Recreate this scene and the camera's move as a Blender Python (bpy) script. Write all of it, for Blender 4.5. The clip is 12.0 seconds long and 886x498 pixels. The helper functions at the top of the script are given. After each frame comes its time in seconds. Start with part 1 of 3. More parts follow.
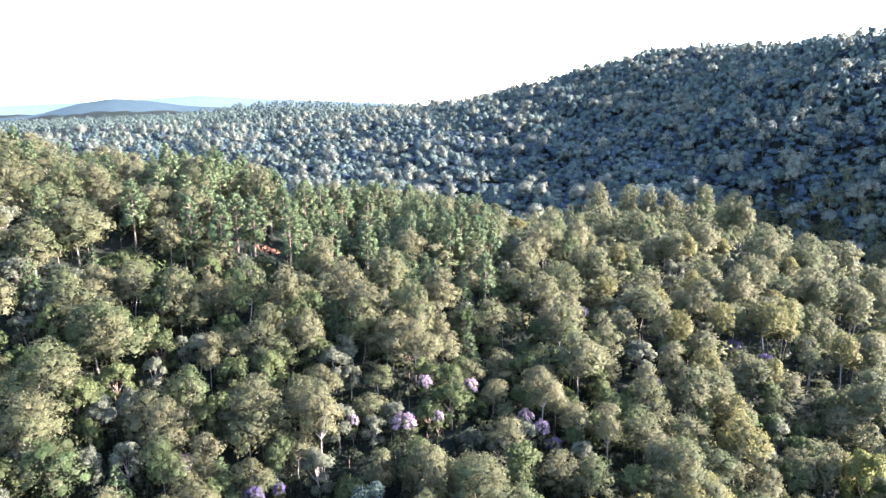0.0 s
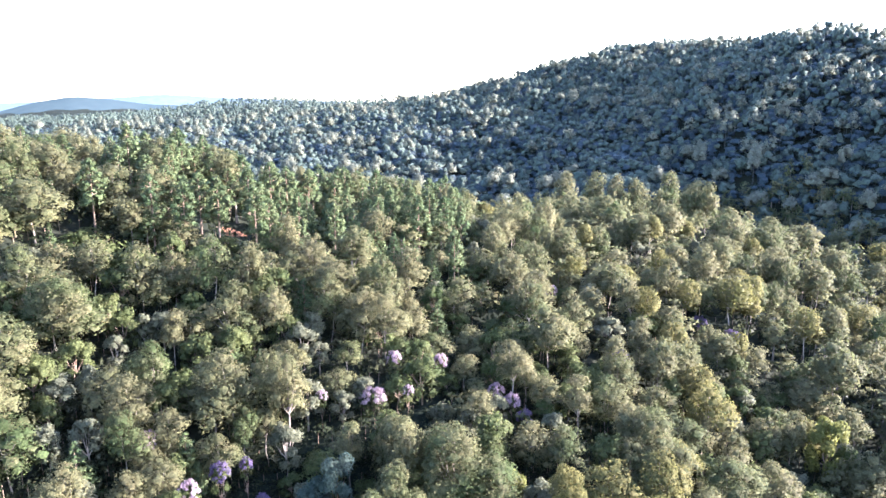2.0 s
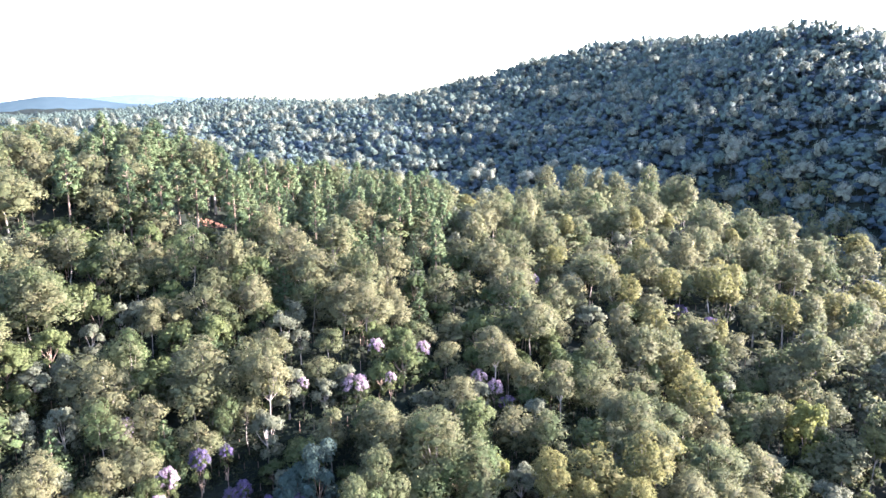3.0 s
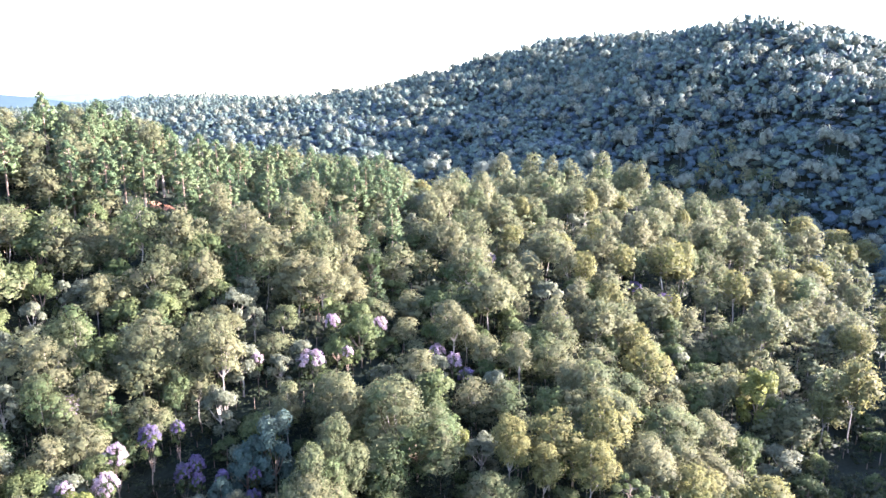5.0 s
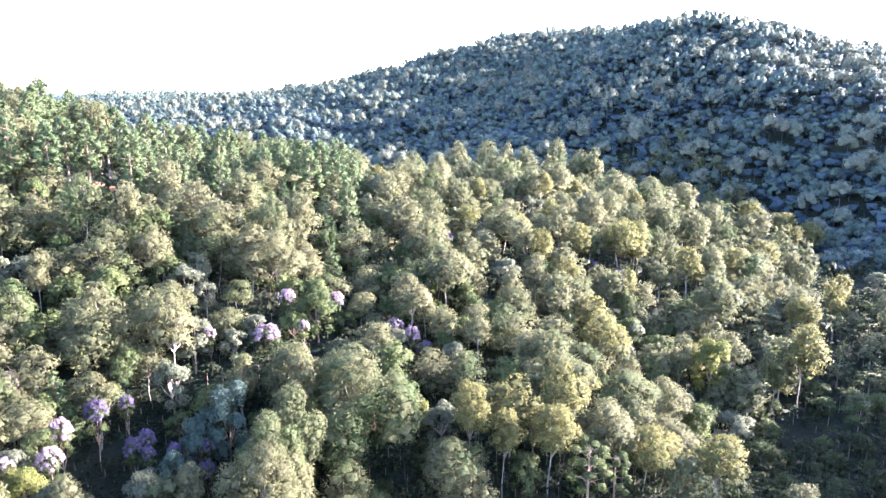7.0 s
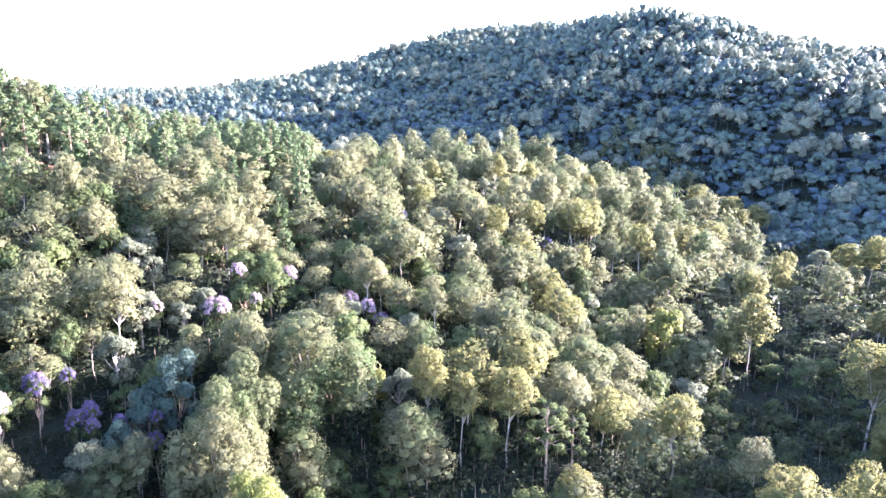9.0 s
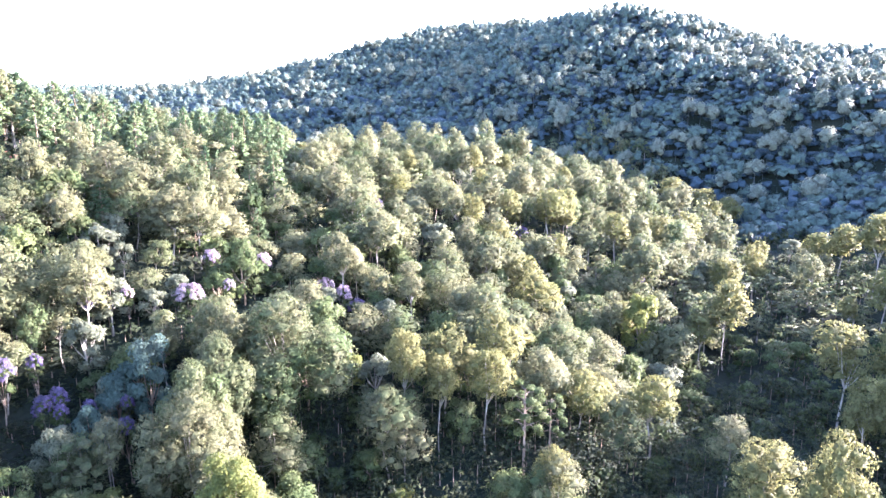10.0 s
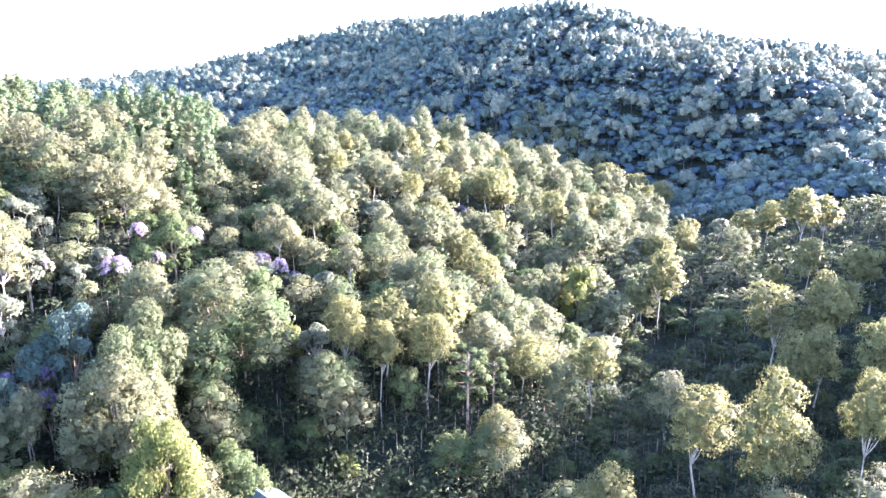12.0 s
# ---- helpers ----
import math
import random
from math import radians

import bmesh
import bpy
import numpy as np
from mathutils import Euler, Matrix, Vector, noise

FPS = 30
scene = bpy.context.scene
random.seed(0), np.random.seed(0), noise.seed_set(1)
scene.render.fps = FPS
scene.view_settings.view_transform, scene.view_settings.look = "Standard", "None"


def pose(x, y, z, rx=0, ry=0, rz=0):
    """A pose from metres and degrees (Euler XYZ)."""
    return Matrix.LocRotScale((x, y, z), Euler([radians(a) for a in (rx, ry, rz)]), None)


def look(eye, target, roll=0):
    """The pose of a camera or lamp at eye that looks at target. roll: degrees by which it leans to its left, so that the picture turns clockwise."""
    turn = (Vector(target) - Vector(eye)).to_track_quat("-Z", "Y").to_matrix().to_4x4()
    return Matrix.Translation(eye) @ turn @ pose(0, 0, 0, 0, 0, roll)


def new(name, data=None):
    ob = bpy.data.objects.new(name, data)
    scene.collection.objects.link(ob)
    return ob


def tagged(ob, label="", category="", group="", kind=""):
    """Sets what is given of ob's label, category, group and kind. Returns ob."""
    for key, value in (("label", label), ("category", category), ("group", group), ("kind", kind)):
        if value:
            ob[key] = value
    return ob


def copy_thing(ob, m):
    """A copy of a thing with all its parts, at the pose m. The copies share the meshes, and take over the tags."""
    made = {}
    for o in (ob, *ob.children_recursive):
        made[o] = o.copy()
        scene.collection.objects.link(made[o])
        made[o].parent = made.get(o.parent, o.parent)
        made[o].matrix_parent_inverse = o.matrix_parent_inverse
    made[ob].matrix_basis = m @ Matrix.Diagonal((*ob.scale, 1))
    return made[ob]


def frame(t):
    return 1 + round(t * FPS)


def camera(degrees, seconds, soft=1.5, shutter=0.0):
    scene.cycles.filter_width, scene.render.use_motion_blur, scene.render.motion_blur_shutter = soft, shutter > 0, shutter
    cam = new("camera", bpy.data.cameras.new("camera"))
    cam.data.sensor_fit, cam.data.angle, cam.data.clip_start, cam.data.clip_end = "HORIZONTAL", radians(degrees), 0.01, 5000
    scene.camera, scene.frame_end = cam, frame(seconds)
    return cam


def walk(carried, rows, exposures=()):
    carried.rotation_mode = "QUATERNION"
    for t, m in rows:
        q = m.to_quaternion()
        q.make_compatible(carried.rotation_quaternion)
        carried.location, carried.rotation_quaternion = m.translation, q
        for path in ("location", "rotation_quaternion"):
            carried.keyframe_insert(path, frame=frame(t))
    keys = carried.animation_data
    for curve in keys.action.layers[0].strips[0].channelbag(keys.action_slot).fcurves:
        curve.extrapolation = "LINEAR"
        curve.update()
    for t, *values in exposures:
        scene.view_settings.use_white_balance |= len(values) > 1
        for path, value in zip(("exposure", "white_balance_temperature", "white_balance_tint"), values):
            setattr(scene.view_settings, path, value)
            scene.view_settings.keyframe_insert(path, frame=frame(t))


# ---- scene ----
import itertools

# A drone sinks 36 m over a wooded spur and turns slowly to its right.
cam = camera(64.9, 12.0, soft=1.5)
PITCH = -12.3
PATH = [
    (0.0, 0.00, 0.00, 110.00, 0.00),
    (0.5, 0.00, 0.01, 108.56, -0.60),
    (1.0, -0.01, 0.02, 107.12, -1.20),
    (1.5, -0.02, 0.04, 105.67, -1.90),
    (2.0, -0.04, 0.05, 104.21, -2.65),
    (2.5, -0.09, 0.07, 102.75, -3.39),
    (3.0, -0.12, 0.08, 101.27, -4.23),
    (5.0, -0.14, 0.17, 95.42, -7.89),
    (5.5, -0.15, 0.18, 93.93, -8.76),
    (6.0, -0.17, 0.18, 92.44, -9.61),
    (6.5, -0.17, 0.18, 90.96, -10.56),
    (7.0, -0.18, 0.19, 89.47, -11.52),
    (9.0, -0.18, 0.34, 83.28, -15.30),
    (9.5, -0.16, 0.41, 81.75, -16.29),
    (10.0, -0.13, 0.48, 80.22, -17.29),
    (10.5, -0.12, 0.56, 78.68, -18.31),
    (11.0, -0.12, 0.64, 77.12, -19.34),
    (11.5, -0.12, 0.72, 75.56, -20.71),
    (12.0, -0.13, 0.80, 74.00, -22.41),
]
EXPO = 3.92
walk(cam, [(t, pose(x, y, z, 90 + PITCH, 0, yaw)) for t, x, y, z, yaw in PATH],
     exposures=[(0.0, EXPO + 0.1, 5650, 27), (3.0, EXPO + 0.28, 5650, 28), (6.5, EXPO + 0.62, 5600, 29), (9.0, EXPO + 0.85, 5520, 30), (12.0, EXPO + 1.14, 5440, 31)])

# ---- sun and sky ----
SUN_TURN, SUN_HEIGHT = 84.0, 17.5      # degrees clockwise from +y, degrees above the horizon
world = bpy.data.worlds.new("sky")
scene.world = world
world.use_nodes = True
wn, wl = world.node_tree.nodes, world.node_tree.links
sky = wn.new("ShaderNodeTexSky")
sky.sky_type = "NISHITA"
sky.sun_disc = False
sky.sun_elevation, sky.sun_rotation = radians(SUN_HEIGHT), radians(SUN_TURN)
sky.air_density, sky.dust_density = 1.0, 1.0
wn["Background"].inputs["Strength"].default_value = 0.106
wl.new(sky.outputs["Color"], wn["Background"].inputs["Color"])
sun_data = bpy.data.lights.new("sun", "SUN")
sun_data.energy, sun_data.angle, sun_data.color = 4.5, radians(0.6), (1.0, 0.91, 0.77)
sun = new("sun", sun_data)
a, h = radians(SUN_TURN), radians(SUN_HEIGHT)
sun.matrix_world = look((300 * math.sin(a) * math.cos(h), 300 * math.cos(a) * math.cos(h), 300 * math.sin(h)), (0, 0, 0))


# ---- materials ----
def nodes_of(name):
    m = bpy.data.materials.new(name)
    m.use_nodes = True
    return m, m.node_tree.nodes, m.node_tree.links


def mixed(nt, ln, fac, a, b, blend="MIX"):
    """A colour mix; fac, a, b: sockets or values."""
    n = nt.new("ShaderNodeMix")
    n.data_type, n.blend_type = "RGBA", blend
    for key, v in ((0, fac), (6, a), (7, b)):
        if isinstance(v, (int, float)):
            n.inputs[key].default_value = v
        elif isinstance(v, tuple):
            n.inputs[key].default_value = (*v, 1)
        else:
            ln.new(v, n.inputs[key])
    return n.outputs[2]


def noise_of(nt, ln, scale, detail=3.0, low=0.35, high=0.65):
    g = nt.new("ShaderNodeNewGeometry")
    n = nt.new("ShaderNodeTexNoise")
    n.inputs["Scale"].default_value, n.inputs["Detail"].default_value = scale, detail
    ln.new(g.outputs["Position"], n.inputs["Vector"])
    r = nt.new("ShaderNodeMapRange")
    r.inputs[1].default_value, r.inputs[2].default_value = low, high
    ln.new(n.outputs[0], r.inputs[0])
    return r.outputs[0]


def leaf_material(name, main, other, dry, through_light=0.56, fine=2.6, gaps=0.5):
    """Foliage: tint from tree to tree, patches of drier leaves, tufts with shade painted between them; some light
    passes through.
    """
    m, nt, ln = nodes_of(name)
    bsdf = nt["Principled BSDF"]
    info, geo = nt.new("ShaderNodeObjectInfo"), nt.new("ShaderNodeNewGeometry")
    c = mixed(nt, ln, info.outputs["Random"], main, other)
    c = mixed(nt, ln, noise_of(nt, ln, 0.09, 2.0), c, other)
    c = mixed(nt, ln, noise_of(nt, ln, 0.35, 3.0, 0.5, 0.8), c, dry)
    tufts = noise_of(nt, ln, fine, 4.0, 0.28, 0.68)
    # hollows between tufts are shaded by colour, tufts lightened
    c = mixed(nt, ln, 1.0, c, mixed(nt, ln, tufts, (gaps, gaps * 1.04, gaps * 1.04), (1.72 - gaps, 1.7 - gaps, 1.62 - gaps)), "MULTIPLY")
    spread = nt.new("ShaderNodeMapRange")
    spread.inputs[3].default_value, spread.inputs[4].default_value = 0.86, 1.16
    ln.new(geo.outputs["Random Per Island"], spread.inputs[0])
    vm = nt.new("ShaderNodeVectorMath")
    vm.operation = "SCALE"
    ln.new(c, vm.inputs[0])
    ln.new(spread.outputs[0], vm.inputs["Scale"])
    col = vm.outputs[0]
    ln.new(col, bsdf.inputs["Base Color"])
    bsdf.inputs["Roughness"].default_value = 0.65
    bsdf.inputs["Specular IOR Level"].default_value = 0.08
    bp = nt.new("ShaderNodeBump")
    bp.inputs["Strength"].default_value = 0.55
    bp.inputs["Distance"].default_value = 0.45 / fine
    ln.new(tufts, bp.inputs["Height"])
    ln.new(bp.outputs[0], bsdf.inputs["Normal"])
    tr = nt.new("ShaderNodeBsdfTranslucent")
    ln.new(col, tr.inputs["Color"])
    mix = nt.new("ShaderNodeMixShader")
    mix.inputs[0].default_value = through_light
    ln.new(bsdf.outputs[0], mix.inputs[1])
    ln.new(tr.outputs[0], mix.inputs[2])
    ln.new(mix.outputs[0], nt["Material Output"].inputs["Surface"])
    return m


def rough_material(name, a, b, scale, fine, roughness=0.9, bump=0.3):
    m, nt, ln = nodes_of(name)
    bsdf = nt["Principled BSDF"]
    c = mixed(nt, ln, noise_of(nt, ln, scale, 5.0), a, b)
    f = noise_of(nt, ln, fine, 4.0, 0.2, 0.8)
    c = mixed(nt, ln, 0.5, c, mixed(nt, ln, f, (0.35, 0.35, 0.35), (1.5, 1.5, 1.5)), "MULTIPLY")
    ln.new(c, bsdf.inputs["Base Color"])
    bsdf.inputs["Roughness"].default_value = roughness
    bsdf.inputs["Specular IOR Level"].default_value = 0.02 if roughness > 0.8 else 0.4
    bp = nt.new("ShaderNodeBump")
    bp.inputs["Strength"].default_value = bump
    bp.inputs["Distance"].default_value = 0.4 / fine
    ln.new(f, bp.inputs["Height"])
    ln.new(bp.outputs[0], bsdf.inputs["Normal"])
    return m


GUM_LEAF = leaf_material("gum_leaf", (0.060, 0.086, 0.034), (0.122, 0.120, 0.062), (0.134, 0.118, 0.066))
GOLD_LEAF = leaf_material("gold_gum_leaf", (0.106, 0.110, 0.038), (0.128, 0.122, 0.046), (0.142, 0.122, 0.052))
PINE_LEAF = leaf_material("pine_needles", (0.048, 0.078, 0.034), (0.072, 0.096, 0.042), (0.100, 0.106, 0.052), 0.3, 3.4)
BROAD_LEAF = leaf_material("broad_leaf", (0.046, 0.070, 0.026), (0.086, 0.102, 0.040), (0.102, 0.106, 0.050))
SILVER_LEAF = leaf_material("silver_leaf", (0.108, 0.117, 0.076), (0.138, 0.144, 0.096), (0.11, 0.12, 0.078))
TEAL_LEAF = leaf_material("blue_green_leaf", (0.050, 0.080, 0.068), (0.066, 0.096, 0.080), (0.08, 0.10, 0.08))
LIME_LEAF = leaf_material("lime_leaf", (0.094, 0.120, 0.034), (0.122, 0.130, 0.038), (0.130, 0.122, 0.042))
# leaf colour lowered to hold the shade of the canopy
SHADED_SHRUB_LEAF = leaf_material("shaded_shrub_leaf", (0.024, 0.034, 0.018), (0.036, 0.043, 0.022), (0.046, 0.046, 0.028))
# blue haze and the shade of the slope are put into this colour
HAZED_SHRUB = leaf_material("hazed_mountain_shrub_leaf", (0.022, 0.035, 0.043), (0.027, 0.041, 0.049), (0.030, 0.042, 0.047), 0.1, 0.6, 0.72)
# sunlight on the tall crowns is put into this paler leaf
SLOPE_SUNLIT = leaf_material("sunlit_mountain_gum_leaf", (0.108, 0.126, 0.100), (0.136, 0.146, 0.110), (0.146, 0.146, 0.108), 0.5, 0.9, 0.6)
# bluish tint of distance haze is mixed into these leaves
HAZED_SLOPE_LEAF = leaf_material("hazed_mountain_gum_leaf", (0.042, 0.064, 0.056), (0.056, 0.076, 0.062), (0.068, 0.083, 0.062), 0.25, 0.9, 0.56)
SLOPE_BARK = rough_material("mountain_bark", (0.04, 0.045, 0.045), (0.06, 0.06, 0.055), 0.6, 2.0)
PINK_BLOSSOM = leaf_material("pink_blossom", (0.30, 0.21, 0.28), (0.35, 0.27, 0.32), (0.26, 0.19, 0.21))
VIOLET_BLOSSOM = leaf_material("violet_blossom", (0.088, 0.066, 0.14), (0.118, 0.090, 0.17), (0.08, 0.08, 0.09))
PALE_BARK = rough_material("pale_bark", (0.26, 0.225, 0.185), (0.16, 0.135, 0.11), 0.5, 3.0)
DARK_BARK = rough_material("dark_bark", (0.12, 0.085, 0.06), (0.20, 0.15, 0.11), 0.6, 4.0)
# near black: the shade below the trees is part of this colour
SHADED_FLOOR = rough_material("shaded_forest_floor", (0.010, 0.014, 0.010), (0.018, 0.020, 0.014), 0.05, 1.2)
RED_SOIL = rough_material("red_soil", (0.17, 0.085, 0.05), (0.11, 0.06, 0.038), 0.3, 2.0)
TIN_ROOF = rough_material("weathered_tin", (0.07, 0.098, 0.092), (0.055, 0.075, 0.07), 0.4, 3.0, 0.75)
PLASTER = rough_material("plaster", (0.55, 0.50, 0.42), (0.42, 0.38, 0.32), 0.5, 4.0)
DRY_GRASS = rough_material("dry_grass", (0.20, 0.18, 0.07), (0.12, 0.13, 0.05), 0.15, 2.5)

# ---- the lie of the land: broad swells (x, y, rise, radius) ----
NEAR_SWELLS = [
    (5, 0, -14.6, 60), (-20, 40, -13.1, 40), (140, 60, -7.5, 100), (-80, 130, -1.3, 40), (-20, 160, 5.9, 40),
    (100, 130, -17.4, 40), (-140, 160, 12.6, 40), (100, 190, 7.1, 40), (-175, 135, 12.8, 60), (40, 220, 7.6, 40),
    (-85, 225, 28.4, 60), (160, 190, -14.1, 40), (220, 130, 7.6, 40), (-170, 220, 17.5, 40), (-280, 60, 7.8, 100),
    (100, 280, 3.8, 40), (-280, 130, 12.7, 100), (10, 310, 7.9, 40), (220, 220, -10.2, 40), (10, 370, -9.3, 40),
    (-350, 130, 7.7, 100), (250, 280, -12.2, 40),
]
FAR_SWELLS = [
    (220, 310, -17.0, 40), (10, 400, -7.5, 40), (-350, 200, 7.9, 100), (190, 370, -17.1, 40), (280, 310, -7.9, 40),
    (-410, 90, 13.4, 170), (190, 400, -3.9, 40), (50, 450, -13.8, 60), (365, 315, 10.1, 60), (320, 405, 14.8, 60),
    (230, 495, 5.5, 60), (-140, 550, -8.3, 100), (230, 540, 7.4, 60), (420, 410, 17.2, 100), (320, 540, 7.8, 60),
    (-250, -600, 8.0, 320), (365, 540, 7.4, 60), (365, 585, 9.7, 60), (350, 620, 17.7, 100), (70, 760, 7.2, 100),
    (630, 480, 14.6, 170), (420, 690, 13.6, 100),
]
RANGE_SWELLS = [
    (370, 740, 25.2, 170), (280, 900, 17.2, 100), (370, 870, 20.9, 170), (210, 970, 10.0, 100), (110, 1000, 13.5, 170),
    (500, 900, 30.1, 320), (1000, 400, 10.5, 320), (750, 900, 15.9, 320), (1000, 650, 9.5, 320), (-200, 1200, 46.9, 700),
    (-150, 1260, 9.9, 170), (-750, 1400, -3.9, 320), (-750, 2150, 6.6, 320), (-750, 2400, 8.9, 320), (-1050, 2300, 11.7, 170),
    (-1200, 2300, 8.3, 170), (-1000, 2400, 11.3, 320), (-1050, 2450, 10.4, 170),
    # (440, 110) is an unseen hill, added to throw its shadow over the valley
    (-300, 1470, 10.0, 120), (440, 110, 117.0, 47), (50, 80, -6.0, 15), (270, 850, 8.0, 90), (370, 600, 7.0, 110), (560, 430, 20.0, 110),
    (-340, 1400, 12.0, 120), (13, 96, -6.0, 16), (-42, 116, -5.0, 18), (-27, 104, -2.0, 14), (200, 208, -5.0, 22),
]
SWELLS = np.array(NEAR_SWELLS + FAR_SWELLS + RANGE_SWELLS, float)


def ground_z(x, y):
    x, y = np.asarray(x, float), np.asarray(y, float)
    z = np.full(np.broadcast(x, y).shape, 20.0)
    for cx, cy, rise, r in SWELLS:
        z = z + rise * np.exp(-((x - cx) ** 2 + (y - cy) ** 2) / (2 * r * r))
    # small gullies and humps
    z = z + 1.6 * np.sin(x * 0.071 + 1.3 * np.sin(y * 0.043)) * np.sin(y * 0.063 + 0.7) * np.clip(np.hypot(x, y) / 150, 0.2, 3.0)
    return z


def mesh_of(name, verts, faces, material, smooth=False):
    me = bpy.data.meshes.new(name)
    me.from_pydata(verts, [], faces)
    me.materials.append(material)
    if smooth:
        me.polygons.foreach_set("use_smooth", [True] * len(me.polygons))
    me.update()
    return me


def triangle_mesh(name, v, material):
    """A mesh of loose triangles from an array of 3n corners; leaves bring the rounded normals of their clump along."""
    v = np.ascontiguousarray(v, dtype=np.float32)
    n = len(v) // 3
    me = bpy.data.meshes.new(name)
    me.vertices.add(3 * n)
    me.vertices.foreach_set("co", np.ascontiguousarray(v[:, :3]).ravel())
    me.loops.add(3 * n)
    me.loops.foreach_set("vertex_index", np.arange(3 * n, dtype=np.int32))
    me.polygons.add(n)
    me.polygons.foreach_set("loop_start", np.arange(0, 3 * n, 3, dtype=np.int32))
    me.materials.append(material)
    me.update(calc_edges=True)
    if v.shape[1] == 6:
        me.polygons.foreach_set("use_smooth", np.ones(n, dtype=bool))
        me.normals_split_custom_set(v[:, 3:].tolist())
    return me


# one sheet of ground out to the horizon, rings round the place where the camera hangs
rings = np.concatenate([[0.0], np.geomspace(6, 4700, 150)])
turns = np.radians(np.concatenate([np.arange(-60, 75, 1.0), np.arange(75, 300, 3.0)]))
rr, tt = np.meshgrid(rings, turns, indexing="ij")
gx, gy = rr * np.sin(tt), rr * np.cos(tt)
gz = ground_z(gx, gy)
nv = len(turns)
faces = [(i * nv + j, i * nv + (j + 1) % nv, (i + 1) * nv + (j + 1) % nv, (i + 1) * nv + j)
         for i in range(len(rings) - 1) for j in range(nv)]
ground = new("ground", mesh_of("ground", np.stack([gx, gy, gz], -1).reshape(-1, 3).tolist(), faces, SHADED_FLOOR, True))
tagged(ground, "forest floor of leaf litter over rolling hills, darkened as shade", "ground", kind="structure")


# ---- foliage ----
def unit(v):
    return v / np.maximum(np.linalg.norm(v, axis=-1, keepdims=True), 1e-9)


OCTA = np.array([(1, 0, 0), (0, 1, 0), (-1, 0, 0), (0, -1, 0), (0, 0, 1), (0, 0, -1)], float)
OCTA_FACES = [(0, 1, 4), (1, 2, 4), (2, 3, 4), (3, 0, 4), (1, 0, 5), (2, 1, 5), (3, 2, 5), (0, 3, 5)]
GOLDEN = (1 + math.sqrt(5)) / 2
ICO = unit(np.array([p for a in (-1, 1) for b in (-GOLDEN, GOLDEN) for p in ((0, a, b), (a, b, 0), (b, 0, a))], float))
ICO_FACES = [f for f in itertools.combinations(range(12), 3) if all(np.dot(ICO[p], ICO[q]) > 0.4 for p, q in itertools.combinations(f, 2))]
ICO_FACES = [f if np.dot(np.cross(ICO[f[1]] - ICO[f[0]], ICO[f[2]] - ICO[f[0]]), ICO[f[0]]) > 0 else (f[0], f[2], f[1]) for f in ICO_FACES]
EIGHT, TWENTY = (OCTA, np.array(OCTA_FACES)), (ICO, np.array(ICO_FACES))


def leaf_sprays(rng, lobes, count, size, long=1.5, hang=0.0, low=-0.55, heart=TWENTY, fill=0.66, shell=0.30, rounded=0.35, tousled=0.22, sink=0.5):
    """Foliage: count sprays, each one triangle, over the common outer surface of rounded lobes, and a dark leafy heart in each;
    lobes: rows of x, y, z, radius, flatness. The leaves bring the rounded normals of their clump and crown along."""
    lobes = np.asarray(lobes, float)
    area = lobes[:, 3] ** 2
    many = count * 4
    pick = rng.choice(len(lobes), many, p=area / area.sum())
    d = unit(rng.normal(size=(many, 3)))
    d[:, 2] = np.where(d[:, 2] < low, -d[:, 2], d[:, 2])
    r = lobes[pick, 3] * (1.10 - shell * rng.random(many) ** 1.5)
    r *= np.where(rng.random(many) < 0.10, 1.0 + 0.3 * rng.random(many), 1.0)
    off = d * r[:, None]
    off[:, 2] *= lobes[pick, 4]
    c = lobes[pick, :3] + off
    # leave out what lies deep inside another lobe
    away = c[:, None, :] - lobes[None, :, :3]
    away[:, :, 2] /= lobes[None, :, 4]
    deep = (np.linalg.norm(away, axis=2) / lobes[None, :, 3]).min(1)
    best = np.argsort(deep < 0.78, kind="stable")[:count]
    pick, d, c = pick[best], d[best], c[best]
    n = unit(d + np.array([0, 0, 0.2]) + rng.normal(size=(count, 3)) * 0.5)
    along = unit(np.cross(n, rng.normal(size=(count, 3))))
    along[:, 2] -= hang
    along = unit(along)
    side = unit(np.cross(n, along))
    s = (size * (0.5 + 0.9 * rng.random(count)))[:, None]
    tri = np.stack([c - along * s * long * 0.3 + side * s * 0.6, c - along * s * long * 0.5 - side * s * 0.5, c + along * s * long * 0.6], 1)
    corners = tri.reshape(-1, 3)
    round_out = (corners - np.repeat(lobes[pick, :3], 3, 0)) / np.repeat(lobes[pick, 3], 3)[:, None]
    middle = lobes[:, :3].mean(0) - np.array([0, 0, sink * np.ptp(lobes[:, 2])])
    whole_out = unit(corners - middle)
    normal = unit(rounded * unit(round_out) + (1 - rounded) * whole_out + np.repeat(rng.normal(size=(count, 3)) * tousled, 3, 0))
    leaves = np.concatenate([corners, normal], 1)
    if heart is None:
        return leaves
    points, faces = heart
    cores = []
    for x, y, z, radius, flat in lobes:
        q = np.linalg.qr(rng.normal(size=(3, 3)))[0]
        q = q * np.sign(np.linalg.det(q))
        way = points @ q.T
        at = np.array([x, y, z]) + way * radius * fill * rng.uniform(0.78, 1.1, (len(points), 1)) * np.array([1, 1, flat])
        out = unit(rounded * way + (1 - rounded) * unit(at - middle))
        cores.append(np.concatenate([at[faces].reshape(-1, 3), out[faces].reshape(-1, 3)], 1))
    return np.concatenate([leaves] + cores)


